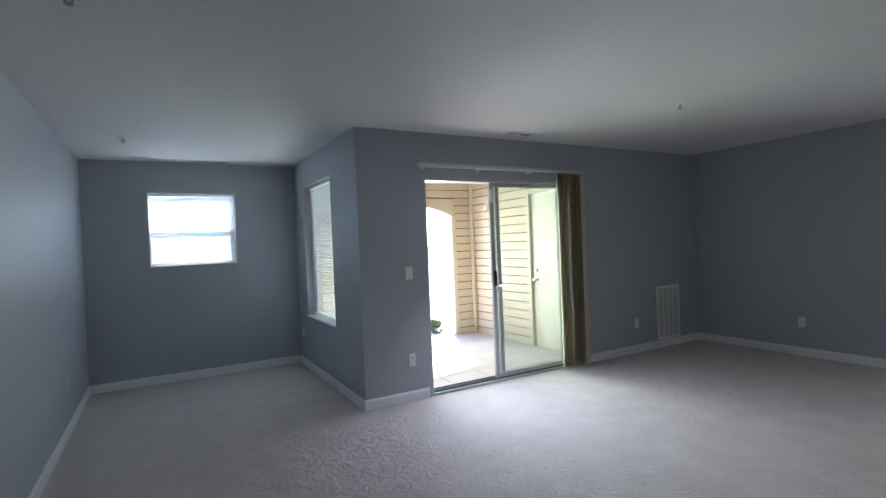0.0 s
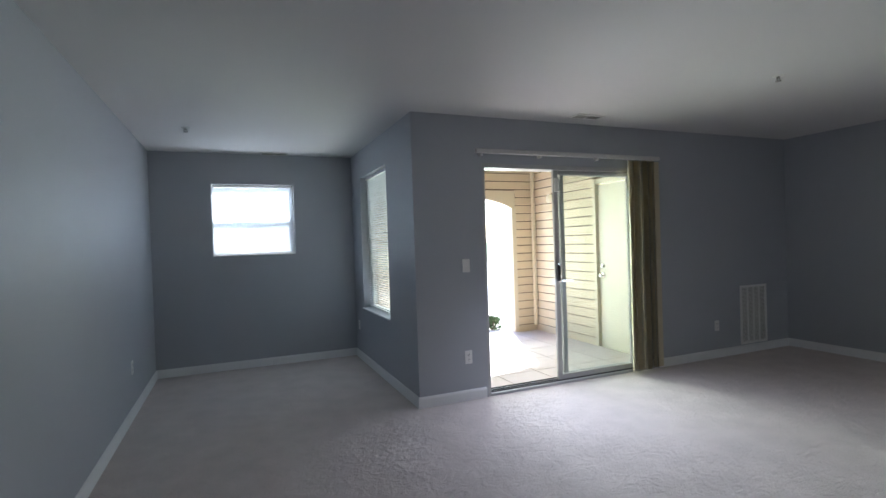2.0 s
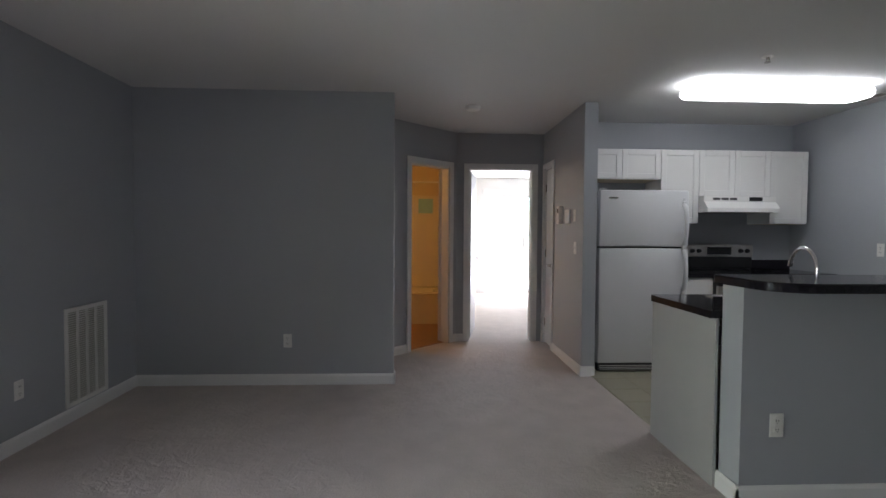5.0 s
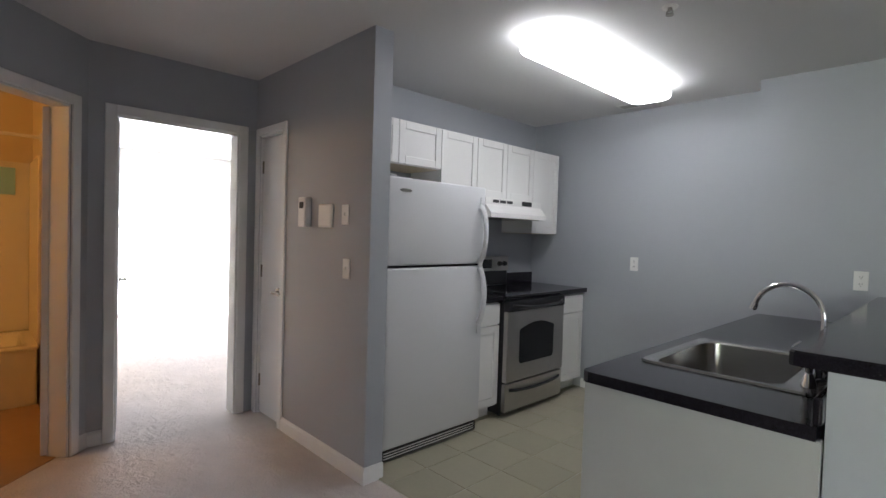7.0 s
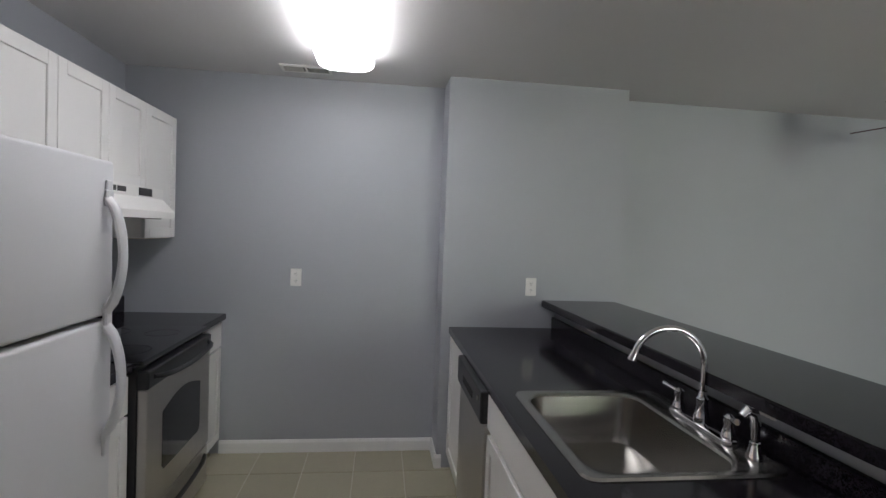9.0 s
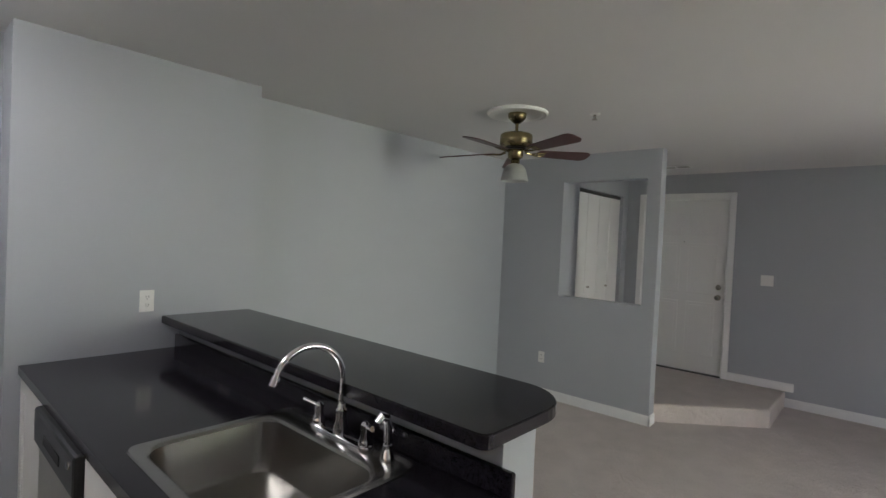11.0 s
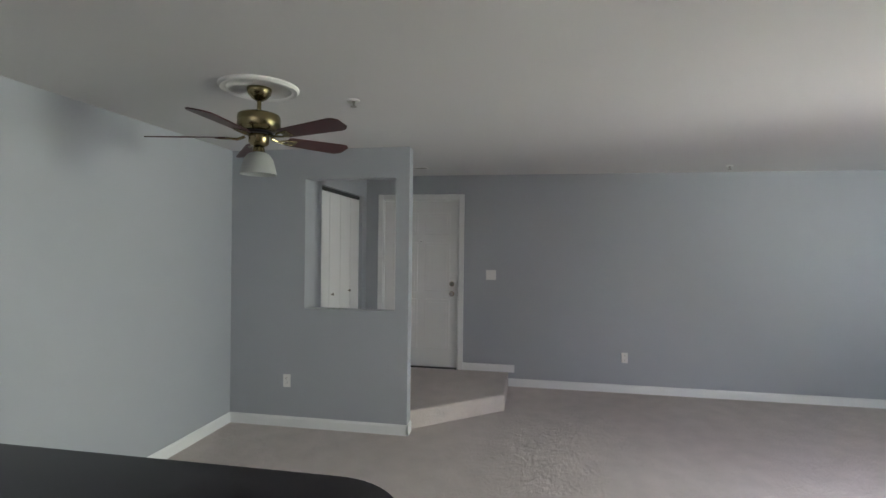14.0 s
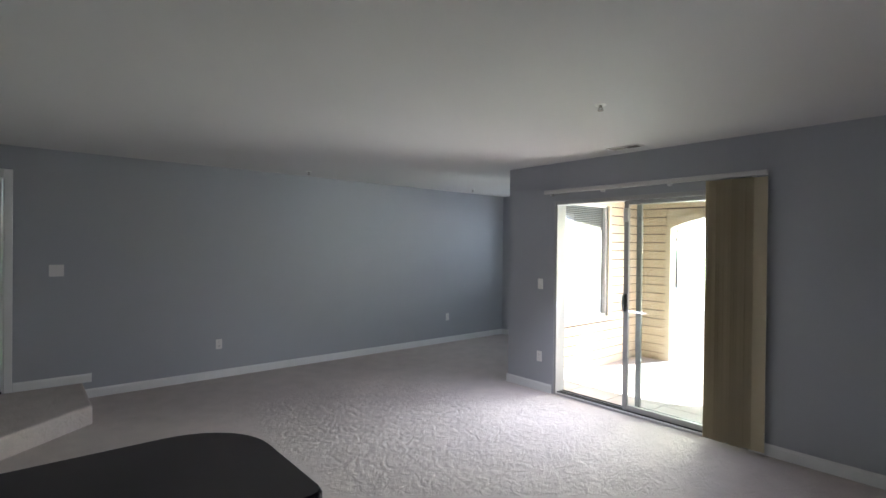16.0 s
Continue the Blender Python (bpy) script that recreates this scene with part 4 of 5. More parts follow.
def bow_handle(parent, z, material, out_=0.045, r=0.011, x=7.12):
    bm = bmesh.new()
    pts = []
    for k in range(17):
        u = k / 16
        pts.append((x - out_ * min(1, 4 * math.sin(math.pi * u)) * (0.75 + 0.25 * math.sin(math.pi * u)), S0 + 0.05 + (S1 - S0 - 0.10) * u, z - 0.018 * math.sin(math.pi * u)))
    tube(bm, pts, r, 12)
    part("handle", bm, material, parent, "black bow handle", True)


bow_handle(oven, 0.845, M_BLACK)
bm = bmesh.new(); box(bm, 7.13, S0 + 0.004, 0.055, 7.166, S1 - 0.004, 0.262, 0.006, seg=2); drw = part("storage_drawer", bm, M_STEEL, t, "stainless storage drawer")
bow_handle(drw, 0.215, M_BLACK, 0.02, 0.012, 7.13)
for y in (S0 + 0.05, S1 - 0.05):
    for x in (7.22, 7.74):
        bm = bmesh.new(); cyl(bm, (x, y, 0), (x, y, 0.035), 0.015, n=12); part("foot", bm, M_BLACK, t)

# range hood
t = thing("range_hood", (7.55, -5.44, 1.5), "almond under-cabinet range hood", "range hood")
bm = bmesh.new()
prof = [(7.80, 1.50), (7.31, 1.50), (7.31, 1.535), (7.37, 1.60), (7.37, 1.653), (7.80, 1.653)]
f = bm.faces.new([bm.verts.new((x, -5.798, z)) for x, z in prof])
r = bmesh.ops.extrude_face_region(bm, geom=[f])
bmesh.ops.translate(bm, vec=(0, 0.72, 0), verts=[g for g in r["geom"] if isinstance(g, bmesh.types.BMVert)])
bmesh.ops.recalc_face_normals(bm, faces=bm.faces)
part("shell", bm, M_PLATE, t)
for k in range(3):
    bm = bmesh.new(); y = -5.20 - 0.085 * k; box(bm, 7.367, y - 0.035, 1.615, 7.371, y + 0.035, 1.638); part("vent_slot", bm, M_SLOT, t)
bm = bmesh.new(); box(bm, 7.366, -5.66, 1.608, 7.371, -5.53, 1.645); part("switch_panel", bm, M_BLACK, t)
bm = bmesh.new(); box(bm, 7.36, -5.76, 1.496, 7.76, -5.12, 1.501); part("filter", bm, M_NICKEL, t)

# ceiling light
t = thing("ceiling_light", (6.42, -5.0, H), "long white fluorescent ceiling light, switched on", "ceiling light")
bm = bmesh.new(); box(bm, 6.33, -5.66, H - 0.03, 6.51, -4.42, H - 0.001, 0.006); part("tray", bm, M_PLATE, t)
bm = bmesh.new()
prism(bm, rrect(6.275, 6.575, -5.79, -4.35, 0.10, 8), H - 0.098, H - 0.031, 0.028, 5)
part("diffuser", bm, M_LAMP, t, "glowing acrylic diffuser", True)

# peninsula
PX = 5.745
cabinet("base_cabinet", 5.20, PX, -6.018, -5.51, 0, 0.858, [(-5.99, -5.51, 0.115, 0.850)], 1, "white base cabinet beside the dishwasher", LC, kick=True)
cabinet("sink_cabinet", 5.20, PX, -4.895, -3.83, 0, 0.70, [(-4.895, -4.31, 0.115, 0.685), (-4.31, -3.835, 0.115, 0.685)], 1, "white sink base cabinet with shaker doors", LC, kick=True)
t = bpy.data.objects["sink_cabinet"]
bm = bmesh.new(); box(bm, PX - 0.02, -4.893, 0.70, PX, -3.83, 0.858); part("face_rail", bm, M_CAB, t)
bm = bmesh.new(); shaker(bm, PX, -4.893, -3.837, 0.71, 0.850, 1); part("false_front", bm, M_CAB, t)
bm = bmesh.new(); box(bm, 5.0915, -3.83, 0.0, PX + 0.018, -3.812, 0.858, 0.002); part("end_panel", bm, M_PANEL, t, "pale grey end panel")
t = thing("dishwasher", (5.46, -5.2, 0), "stainless steel dishwasher with black control strip", "dishwasher")
bm = bmesh.new(); box(bm, 5.20, -5.506, 0.02, PX, -4.899, 0.856); part("tub", bm, M_DARKGAP, t)
bm = bmesh.new(); box(bm, PX, -5.503, 0.11, PX + 0.028, -4.902, 0.715, 0.005, seg=2); part("door_panel", bm, M_STEEL, t, "stainless door panel")
bm = bmesh.new(); box(bm, PX, -5.503, 0.718, PX + 0.046, -4.902, 0.855, 0.012, seg=2)
ctl = part("control_strip", bm, M_BLACK, t, "black plastic control strip")
bm = bmesh.new(); box(bm, PX + 0.046, -5.32, 0.765, PX + 0.049, -5.08, 0.80, 0.001); part("pocket_handle", bm, M_DARKGAP, ctl)
bm = bmesh.new(); cyl(bm, (PX + 0.044, -4.96, 0.81), (PX + 0.05, -4.96, 0.81), 0.012, n=16); part("button", bm, M_NICKEL, ctl)
bm = bmesh.new(); box(bm, PX - 0.03, -5.503, 0.0, PX - 0.02, -4.902, 0.105); part("kick_plate", bm, M_BLACK, t)

SX0, SX1, SY0, SY1 = 5.14, 5.703, -4.762, -4.095
t = worktop("countertop", 5.10, PX + 0.025, -6.02, -3.79, 0.860, 0.898, "black speckled laminate countertop with a sink", (SX0 + 0.03, SX1 - 0.03, SY0 + 0.03, SY1 - 0.03))
bm = bmesh.new(); box(bm, 5.091, -6.02, 0.898, 5.112, -3.80, 0.972, 0.007, seg=3); part("backsplash", bm, M_TOP, t, "black laminate upstand")
# bar top with rounded free corner
t = thing("bar_top", (4.93, -4.9, 1.0345), "black laminate raised bar top with a rounded corner", "bar top")
bm = bmesh.new()
arc = [(4.69 + 0.19 - 0.19 * math.cos(radians(a)), -3.836 - 0.19 + 0.19 * math.sin(radians(a))) for a in range(0, 91, 9)]
arc2 = [(5.18 - 0.03 + 0.03 * math.sin(radians(a)), -3.836 - 0.03 + 0.03 * math.cos(radians(a))) for a in range(0, 91, 30)]
prism(bm, [(5.18, -6.02), (4.69, -6.02)] + arc + arc2, 1.0345, 1.074, 0.003, 1)
part("edge_band", bm, M_TOP, t)
bm = bmesh.new()
arc3 = [(x + 0.003, y - 0.003) for x, y in arc]
prism(bm, [(5.177, -6.02), (4.693, -6.02)] + arc3 + [(x - 0.003, y - 0.003) for x, y in arc2], 1.074, 1.0765, 0.001, 1)
part("top_surface", bm, M_TOP, t)
# outlets set into the upstand wall
for y in (-5.45, -4.28):
    o = thing("outlet", (5.09, y, 1.03), "white outlet lying flat under the bar top", "wall outlet", "outlets")
    bm = bmesh.new(); box(bm, 5.09, y - 0.057, 0.99, 5.096, y + 0.057, 1.025, 0.003); part("cover_plate", bm, M_PLATE, o)
    for s in (-0.021, 0.021):
        bm = bmesh.new(); box(bm, 5.0955, y + s - 0.012, 0.995, 5.0985, y + s + 0.012, 1.02, 0.002); part("socket", bm, M_PLATE, o)


t = thing("sink", (5.42, -4.4, 0.8989), "stainless steel single-bowl drop-in sink", "sink")
bm = bmesh.new()
BX0 = SX0 + 0.115
rings = []
for (x0, x1, y0, y1, r), z in (((SX0, SX1, SY0, SY1, 0.04), 0.8984), ((SX0 + 0.004, SX1 - 0.004, SY0 + 0.004, SY1 - 0.004, 0.038), 0.9054), ((SX0 + 0.018, SX1 - 0.018, SY0 + 0.018, SY1 - 0.018, 0.035), 0.9029),
                               ((BX0 - 0.012, SX1 - 0.03, SY0 + 0.03, SY1 - 0.03, 0.075), 0.9029), ((BX0, SX1 - 0.04, SY0 + 0.04, SY1 - 0.04, 0.07), 0.8959), ((BX0 + 0.012, SX1 - 0.052, SY0 + 0.052, SY1 - 0.052, 0.065), 0.7639),
                               ((BX0 + 0.025, SX1 - 0.065, SY0 + 0.065, SY1 - 0.065, 0.06), 0.7319), ((BX0 + 0.06, SX1 - 0.10, SY0 + 0.10, SY1 - 0.10, 0.05), 0.7219), ((BX0 + 0.15, SX1 - 0.19, SY0 + 0.25, SY1 - 0.25, 0.035), 0.7169)):
    rings.append([bm.verts.new((x, y, z)) for x, y in rrect(x0, x1, y0, y1, r)])
for a, b in zip(rings, rings[1:]):
    for i in range(len(a)):
        j = (i + 1) % len(a)
        bm.faces.new((a[i], a[j], b[j], b[i]))
bm.faces.new(rings[-1])
bmesh.ops.recalc_face_normals(bm, faces=bm.faces)
part("basin", bm, M_SINK, t, smooth=True)
bm = bmesh.new(); cx, cy = (BX0 + SX1 - 0.04) / 2, (SY0 + SY1) / 2
lathe(bm, (cx, cy, 0.7179), [(0.045, 0), (0.045, 0.004), (0.032, 0.003), (0.028, -0.004), (0.0001, -0.005)], 24); part("drain", bm, M_CHROME, t, smooth=True)

# faucet with two handles and side sprayer
FX, FY, FZ = 5.185, -4.412, 0.9035
t = thing("faucet", (FX, FY, FZ), "chrome gooseneck kitchen faucet with two lever handles", "faucet")
bm = bmesh.new(); prism(bm, rrect(FX - 0.027, FX + 0.027, FY - 0.15, FY + 0.15, 0.026), FZ, FZ + 0.014, 0.004, 2); part("base_plate", bm, M_CHROME, t, smooth=True)
bm = bmesh.new()
lathe(bm, (FX, FY, FZ + 0.014), [(0.024, 0), (0.023, 0.02), (0.016, 0.05), (0.018, 0.075), (0.013, 0.082), (0.0125, 0.10)], 24)
part("spout_base", bm, M_CHROME, t, smooth=True)
bm = bmesh.new()
pts = [(FX, FY, FZ + 0.10), (FX, FY, FZ + 0.19)]
for k in range(0, 17):
    a = radians(180 - 165 * k / 16)
    q = 0.114 + 0.114 * math.cos(a)
    pts.append((FX + q * 0.99, FY - q * 0.12, FZ + 0.194 + 0.114 * math.sin(a)))
tube(bm, pts, 0.0098, 14)
e = Vector(pts[-1]); dirn = (e - Vector(pts[-2])).normalized()
cyl(bm, e - dirn * 0.004, e + dirn * 0.022, 0.0125, 0.0135, 18)
part("spout", bm, M_CHROME, t, smooth=True)
for s in (-1, 1):
    y = FY + s * 0.122
    bm = bmesh.new()
    lathe(bm, (FX, y, FZ + 0.014), [(0.020, 0), (0.019, 0.012), (0.012, 0.035), (0.015, 0.05), (0.014, 0.062), (0.006, 0.07), (0.0001, 0.071)], 20)
    hb = part("handle_base", bm, M_CHROME, t, smooth=True)
    bm = bmesh.new()
    tube(bm, [(FX, y, FZ + 0.07), (FX + 0.012, y + s * 0.03, FZ + 0.078), (FX + 0.02, y + s * 0.058, FZ + 0.083)], [0.0075, 0.0065, 0.009], 10)
    part("lever", bm, M_CHROME, hb, smooth=True)
t = thing("side_sprayer", (FX, FY + 0.225, FZ), "chrome side sprayer beside the faucet", "sprayer")
bm = bmesh.new(); lathe(bm, (FX, FY + 0.225, FZ), [(0.022, 0), (0.021, 0.01), (0.014, 0.03), (0.013, 0.045)], 20); part("holder", bm, M_CHROME, t, smooth=True)
bm = bmesh.new(); tube(bm, [(FX, FY + 0.225, FZ + 0.045), (FX, FY + 0.225, FZ + 0.10), (FX + 0.008, FY + 0.225, FZ + 0.125), (FX + 0.028, FY + 0.225, FZ + 0.132), (FX + 0.042, FY + 0.225, FZ + 0.118)], [0.010, 0.0125, 0.014, 0.014, 0.011], 14)
part("spray_head", bm, M_CHROME, t, smooth=True)

# ---- ceiling fan ----
M_OPAL = translucent("opal_glass", (0.56, 0.57, 0.55), 0.45)
CX, CY = 3.335, -5.035
t = thing("ceiling_medallion", (CX, CY, H), "white round plaster ceiling medallion", "ceiling medallion")
bm = bmesh.new(); lathe(bm, (CX, CY, H), [(0.205, 0.0), (0.205, -0.010), (0.195, -0.020), (0.18, -0.014), (0.165, -0.016), (0.15, -0.008), (0.0001, -0.006)], 48); part("ring", bm, M_PLASTER, t, smooth=True)
t = thing("ceiling_fan", (CX, CY, 2.43), "antique brass ceiling fan with five dark cherry blades", "ceiling fan")
L = lambda n, prof, m_, lab="", par=None: part(n, (lambda b: (lathe(b, (CX, CY, 0), prof, 36), b)[1])(bmesh.new()), m_, par or t, lab, True)
L("canopy", [(0.062, 2.432), (0.064, 2.425), (0.058, 2.40), (0.035, 2.375), (0.017, 2.365)], M_BRASS)
L("downrod", [(0.011, 2.37), (0.011, 2.305)], M_BRASS)
mot = L("motor_housing", [(0.02, 2.312), (0.055, 2.305), (0.095, 2.296), (0.107, 2.288), (0.110, 2.275), (0.110, 2.225), (0.105, 2.217), (0.09, 2.207), (0.06, 2.20), (0.0001, 2.198)], M_BRASS)
L("motor_band", [(0.070, 2.207), (0.075, 2.196), (0.070, 2.188), (0.0001, 2.187)], M_BLACK, "dark motor vent band")
L("switch_housing", [(0.045, 2.19), (0.052, 2.183), (0.052, 2.142), (0.045, 2.132), (0.028, 2.122), (0.0001, 2.12)], M_BRASS)
view = Vector((-0.806, -0.591, 0)); rightv = Vector((-0.591, 0.806, 0))
for ang in (54, 126, 198, 270, 342):
    a = radians(ang - 2)
    dvec = rightv * math.cos(a) - view * math.sin(a)
    rot = math.atan2(dvec.y, dvec.x)
    m = Matrix.Translation((CX, CY, 2.176)) @ Matrix.Rotation(radians(2.6), 4, "X") @ Matrix.Rotation(rot, 4, "Z")
    mp = m @ Matrix.Translation((0, 0, -0.004)) @ Matrix.Rotation(radians(-13), 4, "X")
    bm = bmesh.new()
    ol = [(0.16, -0.040), (0.175, -0.048), (0.50, -0.066), (0.525, -0.060), (0.548, -0.036), (0.548, 0.036), (0.525, 0.060), (0.50, 0.066), (0.175, 0.048), (0.16, 0.040)]
    prism(bm, ol, -0.003, 0.003, 0.0012, 1)
    bmesh.ops.transform(bm, matrix=mp, verts=bm.verts)
    bl = part("blade", bm, M_BLADE, t, "dark cherry wood blade")
    bm = bmesh.new()
    tube(bm, [(0.07, 0, 0.004), (0.11, 0.0, -0.010), (0.15, 0.02, -0.006), (0.20, 0.022, -0.006)], [0.008, 0.007, 0.006, 0.005], 8)
    tube(bm, [(0.11, 0, -0.010), (0.15, -0.02, -0.006), (0.20, -0.022, -0.006)], [0.006, 0.006, 0.005], 8)
    box(bm, 0.165, -0.03, -0.008, 0.215, 0.03, -0.0035, 0.002)
    bmesh.ops.transform(bm, matrix=mp, verts=bm.verts)
    part("blade_iron", bm, M_BRASS, bl, "brass blade iron", True)
L("lamp_holder", [(0.02, 2.122), (0.03, 2.115), (0.032, 2.085), (0.036, 2.078), (0.0001, 2.075)], M_BRASS)
L("glass_shade", [(0.034, 2.092), (0.055, 2.082), (0.074, 2.055), (0.085, 2.015), (0.094, 1.975), (0.091, 1.975), (0.082, 2.016), (0.071, 2.053), (0.053, 2.078), (0.035, 2.086)], M_OPAL, "ribbed frosted glass lamp shade")
for s in (-1, 1):
    bm = bmesh.new(); cyl(bm, (CX + s * 0.05, CY, 2.06), (CX + s * 0.05, CY, 2.14), 0.0012, n=6); cyl(bm, (CX + s * 0.05, CY, 2.045), (CX + s * 0.05, CY, 2.06), 0.004, n=8)
    part("pull_chain", bm, M_BRASS, t)

# ---- bathroom ----
t = thing("bathtub", (9.9, -1.4, 0), "cream bathtub with tall surround", "bathtub")
bm = bmesh.new()
rings = []
for e, r_, z in ((0.0, 0.02, 0.005), (0.0, 0.02, 0.41), (-0.012, 0.03, 0.425), (-0.012, 0.03, 0.435), (0.0, 0.03, 0.445), (0.06, 0.09, 0.445), (0.075, 0.10, 0.43), (0.12, 0.12, 0.15), (0.18, 0.10, 0.11)):
    rings.append([bm.verts.new((x, y, z)) for x, y in rrect(9.55 + e, 10.262 - e, -2.62 + e, -0.215 - e, r_)])
for a, b in zip(rings, rings[1:]):
    for i in range(len(a)):
        j = (i + 1) % len(a)
        bm.faces.new((a[i], a[j], b[j], b[i]))
bm.faces.new(rings[-1])
bmesh.ops.recalc_face_normals(bm, faces=bm.faces)
part("tub", bm, M_TUB, t, smooth=True)
for b in ((10.266, -2.62, 0.446, 10.288, -0.21, 1.84), (9.56, -2.638, 0.446, 10.264, -2.618, 1.84)):
    bm = bmesh.new(); box(bm, *b, 0.004); part("surround", bm, M_TUB, t)
t = thing("curtain_rod", (9.62, -1.4, 1.98), "pale metal shower curtain rod over the bathtub", "curtain rod")
bm = bmesh.new(); cyl(bm, (9.62, -2.63, 1.98), (9.62, -0.21, 1.98), 0.013, n=14); part("rod", bm, M_PLATE, t, smooth=True)
for y in (-2.635, -0.205):
    bm = bmesh.new(); cyl(bm, (9.62, y - 0.005, 1.98), (9.62, y + 0.005, 1.98), 0.03, n=18); part("flange", bm, M_PLATE, t)
t = thing("shower_panel", (10.262, -2.42, 1.68), "small pale blue square panel on the tub surround", "wall panel")
bm = bmesh.new(); box(bm, 10.252, -2.53, 1.57, 10.2655, -2.31, 1.79, 0.004); part("panel", bm, M_TOWEL, t)

# ---- patio and outside ----
M_WALK = mat("pale_concrete", (0.62, 0.60, 0.56), 0.9, vary=0.06, scale=2, grain=0.05, grain_scale=60, bump=0.2)
PT = 2.62
ground = bmesh.new()
box(ground, -400, -400, -0.5, 400, 400, -0.12)
structure("ground", ground, M_GRASS, "grass lawn reaching to the horizon")
wall("wall_patio_east", "y", 5.07, 5.20, 0.16, PT + 0.13, -0.12, 2.9, [(0.32, 1.20, -0.04, 2.03)], M_EXTTRIM, label="cream sided patio wall")
bm = bmesh.new()
AX0, AX1, SPR, CRN = 2.84, 4.66, 1.83, 2.02
box(bm, 2.34, PT, -0.12, AX0, PT + 0.13, 2.9)
box(bm, AX1, PT, -0.12, 5.07, PT + 0.13, 2.9)
NA = 16
arch = [(AX0 + (AX1 - AX0) * k / NA, SPR + (CRN - SPR) * math.sin(math.pi * k / NA) ** 0.8) for k in range(NA + 1)]
for (xa, za), (xb, zb) in zip(arch, arch[1:]):
    vs = [bm.verts.new(p) for p in ((xa, PT, za), (xb, PT, zb), (xb, PT, 2.9), (xa, PT, 2.9), (xa, PT + 0.13, za), (xb, PT + 0.13, zb), (xb, PT + 0.13, 2.9), (xa, PT + 0.13, 2.9))]
    for q in ((0, 1, 2, 3), (7, 6, 5, 4), (0, 4, 5, 1), (3, 2, 6, 7)):
        bm.faces.new([vs[i] for i in q])
bmesh.ops.remove_doubles(bm, verts=bm.verts, dist=1e-5)
bmesh.ops.recalc_face_normals(bm, faces=bm.faces)
arch_wall = structure("wall_patio_arch", bm, M_EXTTRIM, "cream sided patio wall with an arched opening")
# trim round the arch
bm = bmesh.new()
box(bm, AX0 - 0.07, PT - 0.026, -0.05, AX0, PT, SPR, 0.004)
box(bm, AX1, PT - 0.026, -0.05, AX1 + 0.07, PT, SPR, 0.004)
part("arch_jamb_trim", bm, M_EXTTRIM, arch_wall)
bm = bmesh.new()
ins, ous = [], []
for k in range(NA + 1):
    x, z = arch[k]
    u = k / NA
    ous.append((x + (u - 0.5) * 0.14, z + 0.075))
for (a, b), (c, e) in zip(zip(arch, ous), zip(arch[1:], ous[1:])):
    vs = [bm.verts.new((p[0], y, p[1])) for y in (PT - 0.028, PT + 0.001) for p in (a, c, e, b)]
    for q in ((0, 1, 2, 3), (0, 4, 5, 1), (3, 2, 6, 7)):
        bm.faces.new([vs[i] for i in q])
bmesh.ops.remove_doubles(bm, verts=bm.verts, dist=1e-5)
bmesh.ops.recalc_face_normals(bm, faces=bm.faces)
part("arch_head_trim", bm, M_EXTTRIM, arch_wall)
structure("wall_alcove_outside", (lambda b: (box(b, 2.34, 0.16, -0.12, 2.345, 0.70, 2.9), box(b, 2.34, 1.86, -0.12, 2.345, 2.40, 2.9), box(b, 2.34, 0.70, -0.12, 2.345, 1.86, 0.57), box(b, 2.34, 0.70, 2.19, 2.345, 1.86, 2.9), b)[4])(bmesh.new()), M_EXTTRIM, "cream outside face of the alcove wall")
alcove_out = bpy.data.objects["wall_alcove_outside"]
slab("wall_alcove_corner", M_EXTTRIM, (2.22, 2.40, -0.12, 2.34, PT + 0.13, 2.9), label="cream outside corner of the building")
slab("roof_upper_floor", M_FARWALL, (-0.15, 2.41, H + 0.13, 2.34, 2.42, 5.6), (-0.15, -6.45, H + 0.14, 11.7, 0.16, 5.6), (-0.15, 0.16, H + 0.14, 2.34, 2.40, 5.6), label="cream upper storey of the building")

east_wall = bpy.data.objects["wall_patio_east"]
# downpipe in the corner, outside lamp, storage door
t = thing("downpipe", (5.02, 2.57, 0), "cream square downpipe in the patio corner", "downpipe")
bm = bmesh.new(); box(bm, 4.985, 2.535, 0.06, 5.035, 2.585, 2.44, 0.006); part("pipe", bm, M_EXTTRIM, t)
for z in (0.5, 1.9):
    bm = bmesh.new(); box(bm, 4.978, 2.532, z, 5.042, 2.60, z + 0.025, 0.002); part("strap", bm, M_EXTTRIM, t)
t = thing("wall_lamp", (5.05, 2.08, 1.97), "small brass outdoor wall lamp", "wall lamp")
bm = bmesh.new(); lathe(bm, (5.045, 2.08, 1.97), [(0.05, 0), (0.048, -0.015), (0.02, -0.025), (0.015, -0.06), (0.0001, -0.062)], 20, "X"); part("backplate", bm, M_BRASS, t, smooth=True)
bm = bmesh.new(); lathe(bm, (4.985, 2.08, 1.90), [(0.03, 0.09), (0.05, 0.06), (0.055, 0.0), (0.045, -0.03), (0.0001, -0.035)], 20); part("glass_globe", bm, M_FROST, t, "frosted glass globe", True)
d = tagged(thing("door_7", (5.07, 0.73, 0), "cream flush storage door on the patio, closed", "door"), kind="structure")
bm = bmesh.new(); box(bm, 5.075, 0.335, -0.03, 5.115, 1.185, 2.015, 0.003); part("leaf", bm, M_EXTDOOR, d)
for b in ((5.04, 1.20, -0.03, 5.069, 1.255, 2.09), (5.04, 0.25, -0.03, 5.069, 0.32, 2.10), (5.04, 0.32, 2.03, 5.069, 1.20, 2.09)):
    bm = bmesh.new(); box(bm, *b, 0.003); part("casing", bm, M_EXTTRIM, d)
